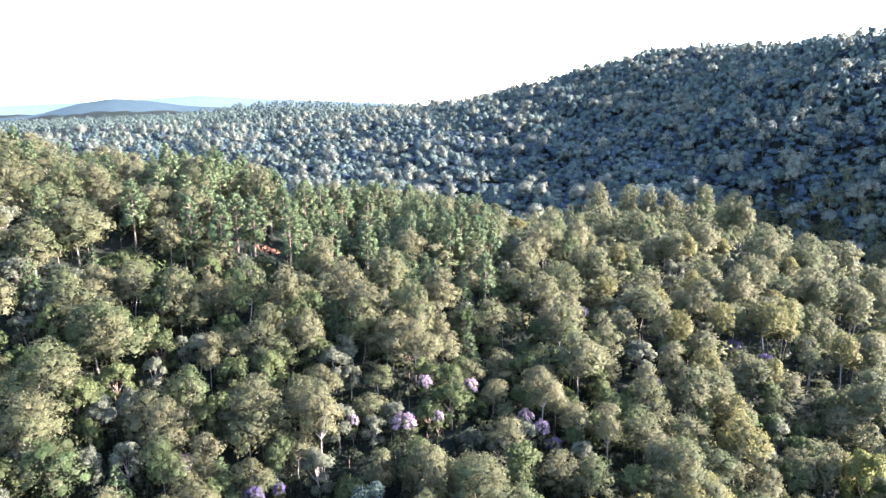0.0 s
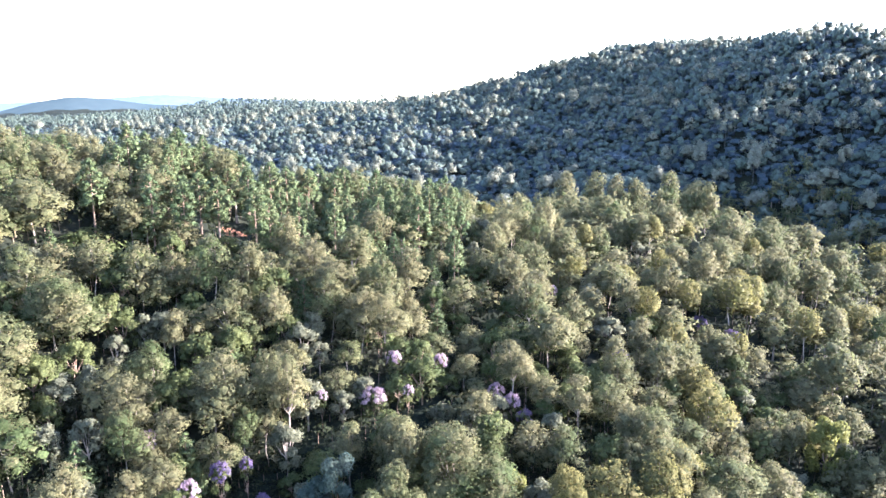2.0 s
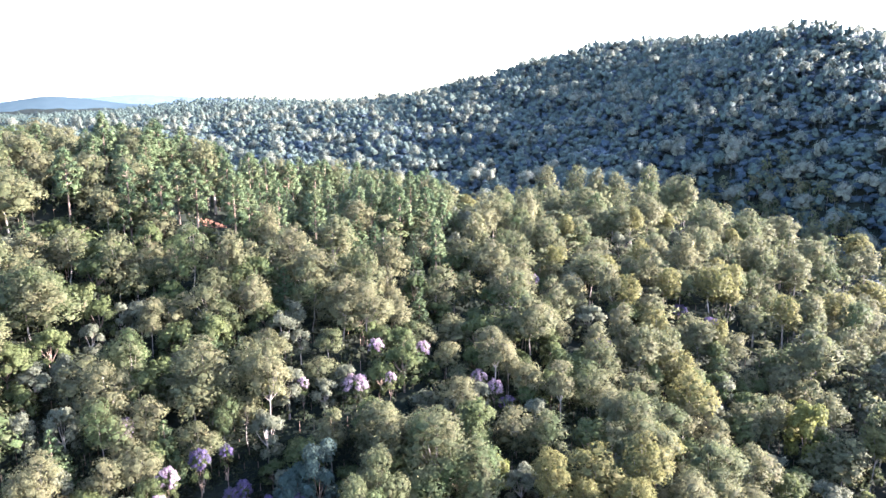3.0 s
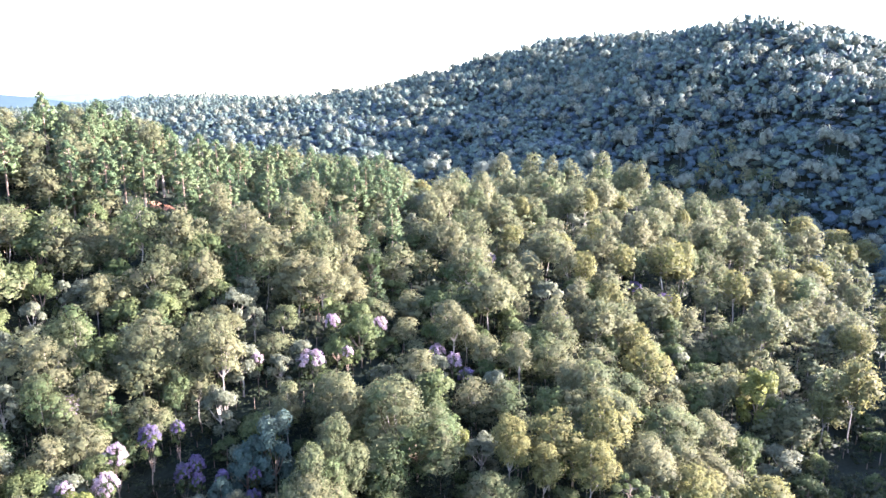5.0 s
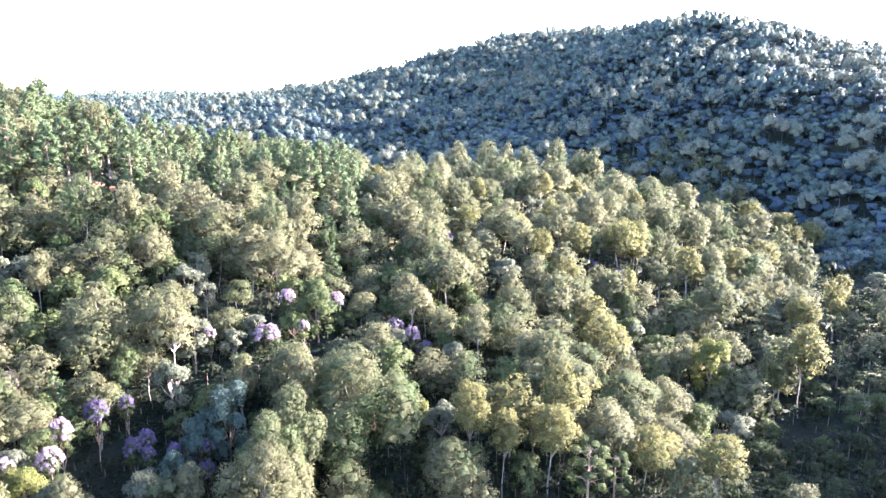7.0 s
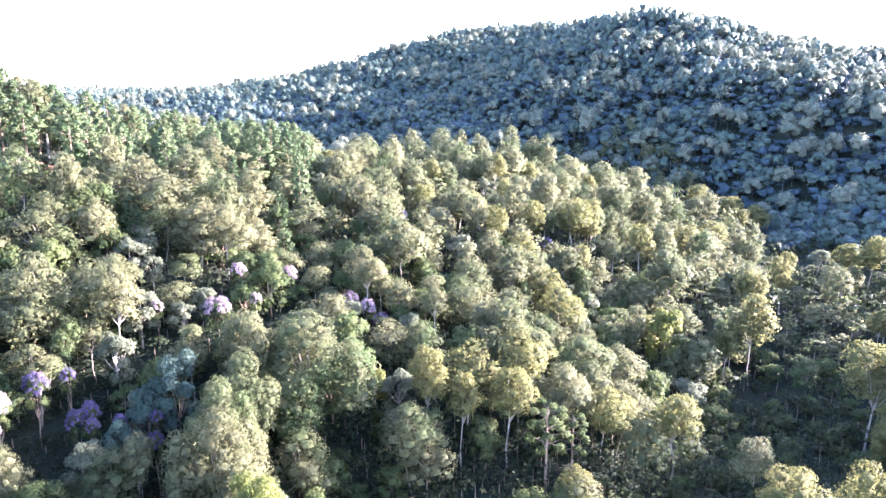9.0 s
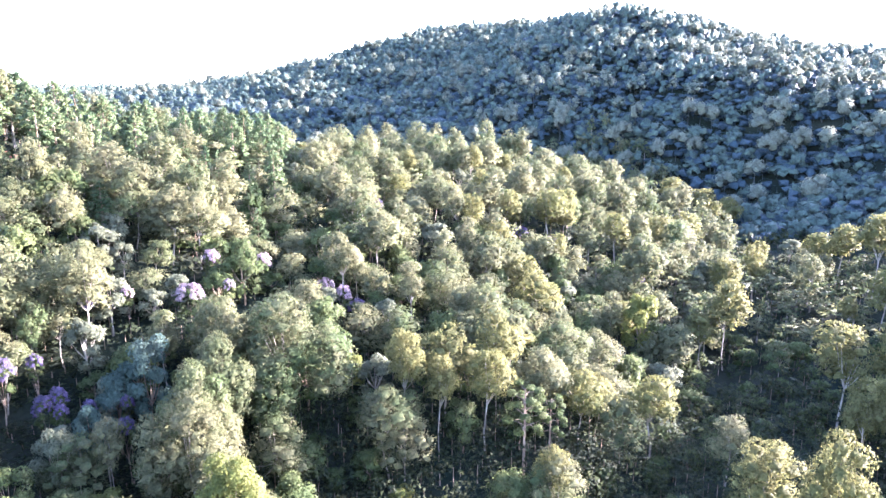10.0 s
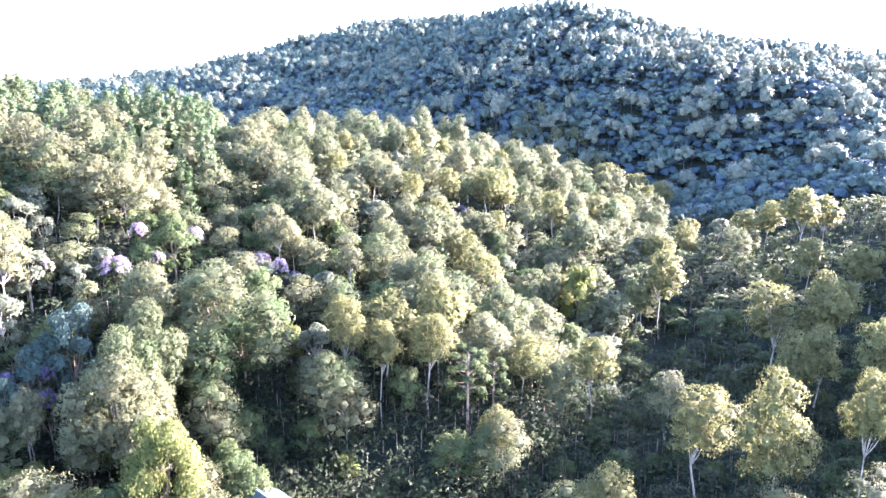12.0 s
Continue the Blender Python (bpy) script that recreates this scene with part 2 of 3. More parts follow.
def limb(p, q, r0, r1, sides=5):
    """A tapered limb from p to q as loose triangles."""
    p, q = np.asarray(p, float), np.asarray(q, float)
    w = unit(q - p)
    u = unit(np.cross(w, [0.3, 1.0, 0.2]))
    v = np.cross(w, u)
    a = np.arange(sides) * 2 * np.pi / sides
    ring = np.cos(a)[:, None] * u + np.sin(a)[:, None] * v
    lo, hi = p + ring * r0, q + ring * r1
    out = []
    for i in range(sides):
        j = (i + 1) % sides
        out += [lo[i], lo[j], hi[j], lo[i], hi[j], hi[i]]
    return np.array(out)


def boughs(base, fork, tips, r, rng):
    """Trunk to the fork with a bend, then limbs to the tips, each with a bend."""
    mid = (np.asarray(base) + np.asarray(fork)) / 2 + np.append(rng.normal(size=2) * 0.25, 0)
    tips = tips[:9]
    out = [limb(base, mid, r, r * 0.8), limb(mid, fork, r * 0.8, r * 0.62)]
    for t in tips:
        t = np.asarray(t, float)
        k = fork + (t - fork) * 0.45 + np.array([0, 0, -0.08 * np.linalg.norm(t - fork)])
        out += [limb(fork, k, r * 0.45, r * 0.3, 4), limb(k, t, r * 0.3, r * 0.1, 4)]
    return np.concatenate(out)


def gum_parts(rng, leaves, size, height=20.0, spread=4.6, depth=4.6, lobes=16, hang=0.5, crowns=0):
    """A gum: pale forked trunk, domed crown of rounded leaf clumps with gaps."""
    fork = np.array([rng.normal() * 0.6, rng.normal() * 0.6, height * 0.46])
    rows, tips = [], []
    heads = crowns or 2 + int(rng.integers(0, 3))
    turn = rng.random() * 6.28
    for h in range(heads):      # egg-shaped heads that run into one another, set with clumps of leaves
        k = 0.12 if h == 0 else (0.58 if crowns else 0.38) + 0.16 * rng.random()
        a = turn + h * 2.2 + rng.random() * 0.6
        r = spread * (0.66 if h == 0 else 0.46 + 0.12 * rng.random()) * (0.74 if crowns else 1.0)
        deep = depth * (1.0 if h == 0 else 0.55 + 0.3 * rng.random()) * 0.5
        hx, hy, hz = spread * k * math.cos(a), spread * k * math.sin(a), height - deep - (0.0 if h == 0 else depth * (0.1 + 0.4 * rng.random()))
        n = max(6, int(lobes * (0.52 if h == 0 else 0.30)))
        for i in range(n):
            e = 1 - 1.75 * (i + 0.5) / n + 0.12 * rng.normal()
            e = min(0.97, max(-0.85, e))
            b, q = i * 2.4 + rng.random() * 0.7, math.sqrt(1 - e * e) * (0.62 + 0.30 * rng.random())
            if e < 0:
                q *= 1 + 0.35 * e
            rows.append((hx + r * q * math.cos(b), hy + r * q * math.sin(b), hz + deep * e * 0.9, r * (0.34 + 0.26 * rng.random()), 0.95))
            if i % 3 == 0:
                tips.append((hx + r * q * 0.8 * math.cos(b), hy + r * q * 0.8 * math.sin(b), hz + deep * e * 0.8))
    crown = leaf_sprays(rng, rows, int(leaves * rng.uniform(0.7, 1.1)), size, hang=hang, low=-0.75, heart=EIGHT)
    trunk = boughs((0, 0, -1.5), fork, tips, 0.19, rng)
    return crown, trunk


def dome_parts(rng, leaves, size, height, spread, depth, lobes, heart, fill):
    """A gum seen from afar: a rounded, knobbly crown of a few clumps on a bare trunk."""
    rows = []
    for i in range(lobes):
        e = 1 - 1.45 * (i + 0.5) / lobes
        q = math.sqrt(1 - e * e) * (0.7 + 0.25 * rng.random())
        a = i * 2.4 + rng.random()
        rows.append((spread * 0.68 * q * math.cos(a), spread * 0.68 * q * math.sin(a), height - depth * (0.5 - 0.36 * e) + 0.4 * rng.normal(), spread * (0.46 + 0.14 * rng.random()), 0.85))
    crown = leaf_sprays(rng, rows, leaves, size, low=-0.6, heart=heart, fill=fill, rounded=0.25, tousled=0.08)
    return crown, limb((0, 0, -1.5), (0, 0, height - 0.6 * depth), 0.22, 0.14, 3)


def pine_parts(rng, leaves, size, height=16.0, spread=3.2, bare=0.15):
    """A conifer: straight trunk, whorls of branches that shorten upwards."""
    rows, wood = [], [limb((0, 0, -1.5), (0, 0, height * 0.97), 0.24, 0.05, 5)]
    levels = 13
    for i in range(levels):
        k = i / (levels - 1)
        z = height * (bare + (1 - bare) * (0.04 + 0.92 * k))
        reach = spread * (1 - k) ** 0.8 + 0.25
        for j in range(6 if k < 0.6 else 4):
            a = j * (1.05 if k < 0.6 else 1.57) + i * 0.7 + rng.random() * 0.5
            q = reach * (0.55 + 0.5 * rng.random())
            rows.append((q * math.cos(a), q * math.sin(a), z - 0.12 * q + 0.25 * rng.normal(), 0.22 * reach + 0.28, 0.8))
            if k < 0.7 and j % 2 == 0:
                wood.append(limb((0, 0, z - 0.3), (q * math.cos(a), q * math.sin(a), z), 0.06, 0.02, 3))
    rows.append((0, 0, height * 0.97, 0.4, 2.0))
    return leaf_sprays(rng, rows, leaves, size, long=2.4, low=-0.8, heart=EIGHT), np.concatenate(wood)


def tall_pine_parts(rng, leaves, size):
    """A plantation pine: long bare trunk and a ragged crown in its upper half."""
    h = 21.0
    rows, wood = [], [limb((0, 0, -1.5), (0.2, 0, h * 0.96), 0.30, 0.07, 6)]
    for i in range(34):
        k = i / 33
        z, a = h * (0.42 + 0.55 * k), i * 2.4 + rng.random()
        reach = 3.0 * (1 - 0.75 * k ** 3) * (0.35 + 0.75 * rng.random())
        rows.append((reach * math.cos(a), reach * math.sin(a), z, (0.95 - 0.3 * k) * (0.75 + 0.5 * rng.random()), 0.85))
        if i % 2 == 0:
            wood.append(limb((0, 0, z - 0.8), (reach * math.cos(a), reach * math.sin(a), z), 0.08, 0.03, 3))
    rows.append((0, 0, h * 0.97, 0.8, 1.2))
    return leaf_sprays(rng, rows, leaves, size, long=1.9, low=-0.8), np.concatenate(wood)


def bush_parts(rng, leaves, size, height=9.0, spread=3.4, lobes=13, heart=TWENTY, fill=0.66, sink=0.5, tousled=0.22):
    """A broadleaf tree: short trunk, rounded uneven crown down to half its height."""
    rows, tips = [], []
    for i in range(lobes):
        a, k = i * 2.4 + rng.random(), math.sqrt((i + 0.4) / lobes)
        z = height * (0.50 + 0.38 * math.sqrt(max(0, 1 - k * k)) + 0.06 * rng.normal())
        rows.append((spread * 0.8 * k * math.cos(a), spread * 0.8 * k * math.sin(a), z, spread * (11 / (lobes + 4)) ** 0.5 * (0.30 + 0.16 * rng.random()), 0.9))
        tips.append(rows[-1][:3])
    for i in range(lobes // 2):
        a = i * 12.57 / lobes + rng.random()
        rows.append((spread * 0.62 * math.cos(a), spread * 0.62 * math.sin(a), height * (0.30 + 0.14 * rng.random()), spread * (0.22 + 0.12 * rng.random()), 1.0))
    crown = leaf_sprays(rng, rows, leaves, size, long=1.4, low=-0.7, heart=heart, fill=fill, sink=sink, tousled=tousled)
    return crown, boughs((0, 0, -1.0), np.array([0.1, 0.1, height * 0.38]), tips[::2], 0.2, rng)


def umbrella_parts(rng, leaves, size):
    """An araucaria: tall bare trunk, candelabra boughs with tufts at their ends."""
    h = 19.0
    rows, wood = [], [limb((0, 0, -1.5), (0, 0, h), 0.3, 0.1, 6)]
    for i in range(22):
        z, a = h * (0.55 + 0.44 * i / 21), i * 2.4
        reach = (3.6 - 1.6 * i / 21) * (0.8 + 0.3 * rng.random())
        tip = (reach * math.cos(a), reach * math.sin(a), z + 0.5)
        wood.append(limb((0, 0, z - 0.3), tip, 0.08, 0.04, 3))
        rows.append((*tip, 0.75, 0.8))
    return leaf_sprays(rng, rows, leaves, size, long=2.0, low=-0.9), np.concatenate(wood)


def tree_thing(name, crown, trunk, leaf, bark, label, category, group, blossom=None):
    """A tree as a thing: an Empty at its foot, with a trunk, a crown and, where it flowers, a mass of blossom."""
    top = new(name)
    top.empty_display_size = 0.5
    for part_name, v, m in (("trunk", trunk, bark), ("crown", crown, leaf), ("blossom", blossom, PINK_BLOSSOM)):
        if v is not None:
            if part_name == "blossom":
                v, m = v
            o = new(part_name, triangle_mesh(part_name, v, m))
            o.parent = top
    return tagged(top, label, category, group)


class Grove:
    """Variants of one kind of tree; plants copies as things, and the rest of the stand as joined stuff."""

    def __init__(self, make, count, seed):
        self.models = [make(np.random.default_rng(seed + i)) for i in range(count)]
        self.used = set()

    def plant(self, i, x, y, z, turn, wide, high, natural):
        """A tree high metres tall: its trunk is stretched, its crown keeps about its own proportions."""
        i %= len(self.models)
        m = Matrix.LocRotScale((x, y, z), Euler((0, 0, turn)), None)
        ob = self.models[i]
        if i in self.used:
            ob = copy_thing(ob, m)
        else:
            self.used.add(i)
            ob.matrix_basis = m
        tall = high / natural
        deep = wide * min(1.3, max(0.72, tall / wide))
        for o in ob.children:
            if o.name.startswith("trunk"):
                o.matrix_basis = Matrix.Diagonal((wide, wide, tall, 1))
            else:
                o.matrix_basis = Matrix.Translation((0, 0, high - natural * deep)) @ Matrix.Diagonal((wide, wide, deep, 1))
        return ob

    def tidy(self):
        for i, ob in enumerate(self.models):
            if i not in self.used:
                for o in (*ob.children_recursive, ob):
                    bpy.data.objects.remove(o)


def stand(name, models, xs, ys, zs, wide, tall, rng, leaf, bark, label, category):
    """Many far trees joined into one mesh of crowns and one of trunks; models: pairs of crown and trunk corners."""
    crowns, trunks = [], []
    pick = rng.integers(0, len(models), len(xs))
    turn = rng.random(len(xs)) * 6.283
    for k, (crown, trunk) in enumerate(models):
        sel = np.where(pick == k)[0]
        if not len(sel):
            continue
        c, s = np.cos(turn[sel])[:, None], np.sin(turn[sel])[:, None]
        for src, out in ((crown, crowns), (trunk, trunks)):
            x, y = src[None, :, 0] * wide[sel][:, None], src[None, :, 1] * wide[sel][:, None]
            q = [x * c - y * s + xs[sel][:, None], x * s + y * c + ys[sel][:, None], src[None, :, 2] * tall[sel][:, None] + zs[sel][:, None]]
            if src.shape[1] == 6:
                nx, ny = src[None, :, 3], src[None, :, 4]
                q += [nx * c - ny * s, nx * s + ny * c, np.broadcast_to(src[None, :, 5], q[0].shape)]
            out.append(np.stack(q, -1).reshape(-1, len(q)))
    top = new(name)
    for part_name, v, m in (("crowns", crowns, leaf), ("trunks", trunks, bark)):
        o = new(part_name, triangle_mesh(part_name, np.concatenate(v), m))
        o.parent = top
        tagged(o, kind="stuff")
    return tagged(top, label, category, kind="stuff")


def scatter(rng, x0, x1, y0, y1, step):
    """Jittered places, about step apart."""
    xs, ys = np.meshgrid(np.arange(x0, x1, step), np.arange(y0, y1, step))
    xs, ys = xs.ravel() + rng.uniform(-0.48, 0.48, xs.size) * step, ys.ravel() + rng.uniform(-0.48, 0.48, ys.size) * step
    return xs, ys


def in_view(x, y, spare=6.0):
    """The part of the land that the shot passes over, with a margin."""
    az = np.degrees(np.arctan2(x, y))
    return (az > -34 - spare) & (az < 56 + spare)

# ---- the trees near the camera, each a thing; those farther up the slope have fewer, larger sprays ----
def two_groves(count, seed, name, parts, leaf, bark, label, group):
    """Groves of one kind of tree: for the near slope, for the far slope and for the trees nearest of all."""
    return [Grove(lambda g: tree_thing(name, *parts(g, k), leaf, bark, label, "tree", group), count, seed + 50 * i) for i, k in enumerate((0.9, 0.50, 2.2))]


def spray(k, size):
    return size / math.sqrt(k) * 0.78


young_gums = two_groves(5, 120, "young_gum_tree", lambda g, k: gum_parts(g, int(3500 * k), spray(k, 0.34), 20, 6.2 + g.random(), 13.0 + 4 * g.random(), 28, 0.5), GUM_LEAF, PALE_BARK,
                        "low rounded gum tree with dense olive-green crown", "young gums on the spur")
gums = two_groves(6, 100, "gum_tree", lambda g, k: gum_parts(g, int(4700 * k), spray(k, 0.29), 20, 4.9 + g.random(), 9.5 + 3 * g.random(), 34, 0.5), GUM_LEAF, PALE_BARK,
                  "tall gum tree with grey-green domed crown and pale trunk", "gums on the spur")
golds = two_groves(5, 200, "golden_gum_tree", lambda g, k: gum_parts(g, int(4200 * k), spray(k, 0.30), 20, 4.8, 8.5 + 2.5 * g.random(), 34, 0.9), GOLD_LEAF, PALE_BARK,
                   "tall gum tree with yellow-green sunlit crown and pale trunk", "golden gums by the valley")
big_gums = two_groves(2, 250, "big_gum_tree", lambda g, k: gum_parts(g, int(12000 * k), spray(k, 0.36), 24, 7.6, 17.0, 70, 0.7, 7), GUM_LEAF, PALE_BARK,
                      "very large spreading gum tree with buff-green crown", "big gums over the hollow")
pines = two_groves(4, 300, "pine_tree", lambda g, k: pine_parts(g, int(3000 * k), spray(k, 0.26)), PINE_LEAF, DARK_BARK,
                   "conical green young pine with branches to the ground", "pines on the ridge")
tall_pines = two_groves(4, 400, "tall_pine_tree", lambda g, k: tall_pine_parts(g, int(3000 * k), spray(k, 0.29)), PINE_LEAF, DARK_BARK,
                        "tall pine with bare trunk and ragged green crown", "tall pines round the red clearing")
broads = two_groves(5, 500, "broadleaf_tree", lambda g, k: bush_parts(g, int(1500 * k), spray(k, 0.36)), BROAD_LEAF, DARK_BARK,
                    "dense dark green broadleaf tree on the slope", "broadleaf trees on the slope")
silvers = two_groves(4, 600, "silver_leaf_tree", lambda g, k: bush_parts(g, int(2000 * k), spray(k, 0.34), 9, 2.8), SILVER_LEAF, PALE_BARK,
                     "small tree with pale silvery leaves", "silver-leaved trees on the slope")
teals = two_groves(3, 700, "blue_green_tree", lambda g, k: bush_parts(g, int(2200 * k), spray(k, 0.38), 10, 3.2), TEAL_LEAF, DARK_BARK,
                   "rounded tree with dull blue-green leaves", "blue-green trees in the hollow")
limes = two_groves(1, 750, "lime_green_tree", lambda g, k: bush_parts(g, int(5000 * k), spray(k, 0.33), 11, 4.0), LIME_LEAF, DARK_BARK,
                   "dense rounded tree with bright lime-green leaves", "lime-green trees in the hollow")
araucarias = two_groves(2, 800, "araucaria_tree", lambda g, k: umbrella_parts(g, int(1800 * k), spray(k, 0.36)), BROAD_LEAF, DARK_BARK,
                        "tall araucaria with bare trunk and tufted boughs", "araucarias by the valley")


def flowering(g, colour, label, group):
    """A small flowering tree: a leafy crown, and clusters of blossom over its upper side."""
    crown, trunk = bush_parts(g, 1300, 0.24, 9, 3.0, 12)
    rows = []
    for i in range(26):
        e, a = 1 - 1.25 * (i + 0.5) / 26, i * 2.4 + g.random()
        q = math.sqrt(1 - e * e) * (0.82 + 0.2 * g.random())
        rows.append((2.7 * q * math.cos(a), 2.7 * q * math.sin(a), 6.6 + 2.5 * e, 0.45 + 0.4 * g.random(), 0.9))
    bloom = leaf_sprays(g, rows, 1500, 0.2, fill=0.6)
    return tree_thing("flowering_tree", crown, trunk, BROAD_LEAF, DARK_BARK, label, "tree", group, (bloom, colour))


pinks = [Grove(lambda g: flowering(g, PINK_BLOSSOM, "small tree covered in pale pink blossom", "pink flowering trees"), 3, 900)] * 3
violets = [Grove(lambda g: flowering(g, VIOLET_BLOSSOM, "small tree with deep violet blossom", "violet flowering trees"), 3, 950)] * 3

NEAR_SLOPE = 158.0
taken = []      # x, y, radius of each planted tree


def plant(grove, x, y, top, wide, natural, rng):
    """A tree whose tip stands at height top over sea level of the plan; natural: its model's own height."""
    z = float(ground_z(x, y))
    high = max(0.3 * natural, top - z)
    taken.append((x, y, 2.2 * wide))
    d = math.hypot(x, y)
    return grove[2 if d < 112 else 0 if d < NEAR_SLOPE else 1].plant(int(rng.integers(0, 99)), x, y, z, rng.random() * 6.283, wide, high, natural)


rng = np.random.default_rng(5)
# trees that stand out: x, y, height of the tip, radius of the crown
GREY_GUMS = [
    (-50.5, 117.9, 55.5, 4.3), (-45.9, 112.2, 47.3, 3.6), (-34.3, 114.2, 46.1, 4.1), (-38.3, 126.5, 52.9, 5.4), (-25.6, 137.9, 54.8, 4), (-16, 135.3, 49.3, 4.2),
    (-13.6, 141.5, 53.2, 3.1), (13.5, 141.5, 43.8, 3.7), (-67.5, 180.2, 76.5, 6.5), (-56.2, 152.1, 67.5, 4.6), (-36.2, 154.2, 72, 3.9), (-23.6, 164.4, 70.4, 5.4),
    (-18.7, 152, 65.6, 4), (-9.5, 167.4, 62.3, 3.4), (-11.6, 148.9, 62.5, 5.5), (-39.2, 143, 62.4, 6.3), (-49.7, 126.7, 58.3, 3.7), (-40.1, 133.3, 52.4, 5.6),
    (-0.6, 177.8, 65.9, 4.6), (6.8, 191, 61.4, 4.1), (-1.7, 162.8, 61.4, 3.2), (21.9, 192.7, 61.5, 6.6), (0, 158, 55.5, 3.9), (4.8, 151.2, 50.6, 3.8),
    (27.5, 176.1, 57.6, 3.2), (41.7, 200.8, 54.7, 6), (32.4, 155.2, 55.3, 5.5), (47, 179.5, 53.2, 5.5), (41.2, 162.2, 46.6, 3.6), (63.3, 207.4, 58, 6),
    (70.3, 195.6, 54.6, 4.4), (84.2, 192.2, 51.5, 4.5), (60.4, 126.6, 27.5, 5), (52.4, 109.7, 34.7, 4.4), (23.6, 125.4, 41.7, 4.7), (-78, 186, 87, 7.8),
    (-75, 212, 92, 5.5), (-90, 168, 85, 7), (-10, 160, 65, 3.4), (-70, 135, 69, 5.5), (-69, 137, 69, 7.8), (-74, 122, 65, 5.5),
    (-35, 122, 58, 5.8), (56, 188, 58, 4.9), (42, 137, 46, 4.7), (35, 135, 47, 4), (-72, 111, 60, 4.3), (-24, 124, 56, 4.1),
    (-43.4, 115.3, 50.6, 3.8), (-49.3, 111.8, 51.4, 3.5), (-42.3, 107.2, 45, 4), (-46.1, 103.4, 45.3, 3.4), (-33.2, 94.6, 38.8, 2.4), (-11.6, 117.6, 46.1, 2.9),
    (-31.1, 120.3, 48.4, 2.8), (-59.6, 151.5, 72.9, 4.6), (-48.8, 137.8, 61.4, 2.9), (-27.9, 130.3, 55.4, 4.2), (68.4, 175.5, 49.2, 4.4), (110, 165.2, 41.6, 5.9),
    (80.8, 171, 42.6, 5.4), (89.6, 171.6, 40, 4.9), (98.7, 133.9, 27.3, 5.2), (74.6, 85.4, 30.1, 4.2), (11.4, 145.2, 48.2, 3.2), (24.8, 142.3, 48.4, 3.2),
]
RIDGE_GUMS = [
    (164.6, 394.1, 57.1, 6.5), (120.1, 250, 59.8, 6.5), (135.3, 251.8, 57.3, 6.5), (174.6, 304.4, 46.9, 6.5), (135.6, 220.1, 50.1, 6.5), (207.7, 324.6, 41.6, 5.6),
    (79, 351, 67, 5.5), (91, 340, 68, 6), (100, 335, 67, 4.3), (124, 329, 69, 5.7), (131, 318, 63, 5), (138, 317, 64, 5),
    (110, 334, 65, 5.1), (136, 288, 58, 5.2), (150, 278, 55, 6.4), (162, 273, 53, 6.4), (75, 265, 67, 5.6), (80, 238, 64, 4.9),
    (96, 253, 64, 5), (132, 278, 57, 7.5), (145, 262, 52, 7.3), (157, 245, 48, 4.7), (174, 246, 43, 5), (182, 249, 44, 5),
]
GOLDEN_GUMS = [
    (69.1, 98.7, 31.7, 5), (64.8, 67.2, 36, 4.9), (65.5, 56.2, 42, 4.1), (112, 98.8, 37.7, 6), (98.7, 82, 34.1, 3.3), (104.4, 81.3, 34.6, 4),
    (118.4, 92.6, 40, 4.5), (153.6, 112.5, 38.8, 5), (127.7, 97, 37.6, 4.5), (103.3, 71.1, 39.5, 3.2), (81.2, 55.5, 40.4, 3), (56.8, 101.7, 32.9, 4),
    (39.1, 102.3, 39.2, 4.7), (34.1, 109.4, 41.3, 5.4), (26.1, 106.4, 42.3, 3.9), (31.1, 103, 39, 3.1), (44.2, 110, 42.4, 4), (175, 148.2, 47.2, 5.6),
    (187.2, 150.6, 44, 5.9), (193.5, 177.1, 38.3, 6), (193.2, 186.3, 34.2, 5.3), (155.3, 128.1, 38.4, 4.3), (104.9, 212.1, 49.5, 4.7), (203.2, 285.2, 42.5, 6.5),
    (173.1, 231.3, 34.7, 6.5), (111.2, 182.5, 46.3, 4.9), (138.7, 200.8, 40.5, 5.6), (66.7, 142, 40.4, 5.9), (52.9, 125.9, 36.4, 4.3), (115.1, 135.7, 35.8, 4.8),
    (61.8, 106, 30.3, 4), (216, 276, 38, 7), (226, 272, 33, 7), (212, 268, 34, 6), (93, 190, 53, 6),
]
DARK_BROADLEAF = [
    (-39.5, 102.9, 42.8, 3.1), (-45.1, 127.5, 53.5, 3.4), (-34.1, 152.1, 66, 4.3), (21.6, 166.1, 49.7, 5), (38.1, 88.7, 25.1, 4.3), (18.3, 98.9, 26.7, 3.3),
    (-78, 168, 74, 8.6), (-62, 163, 69, 4.2), (-65, 145, 64, 3.9),
    (-3, 145, 53, 3.5), (-25, 213, 67, 5.2), (-3, 135, 49, 3.3),
]
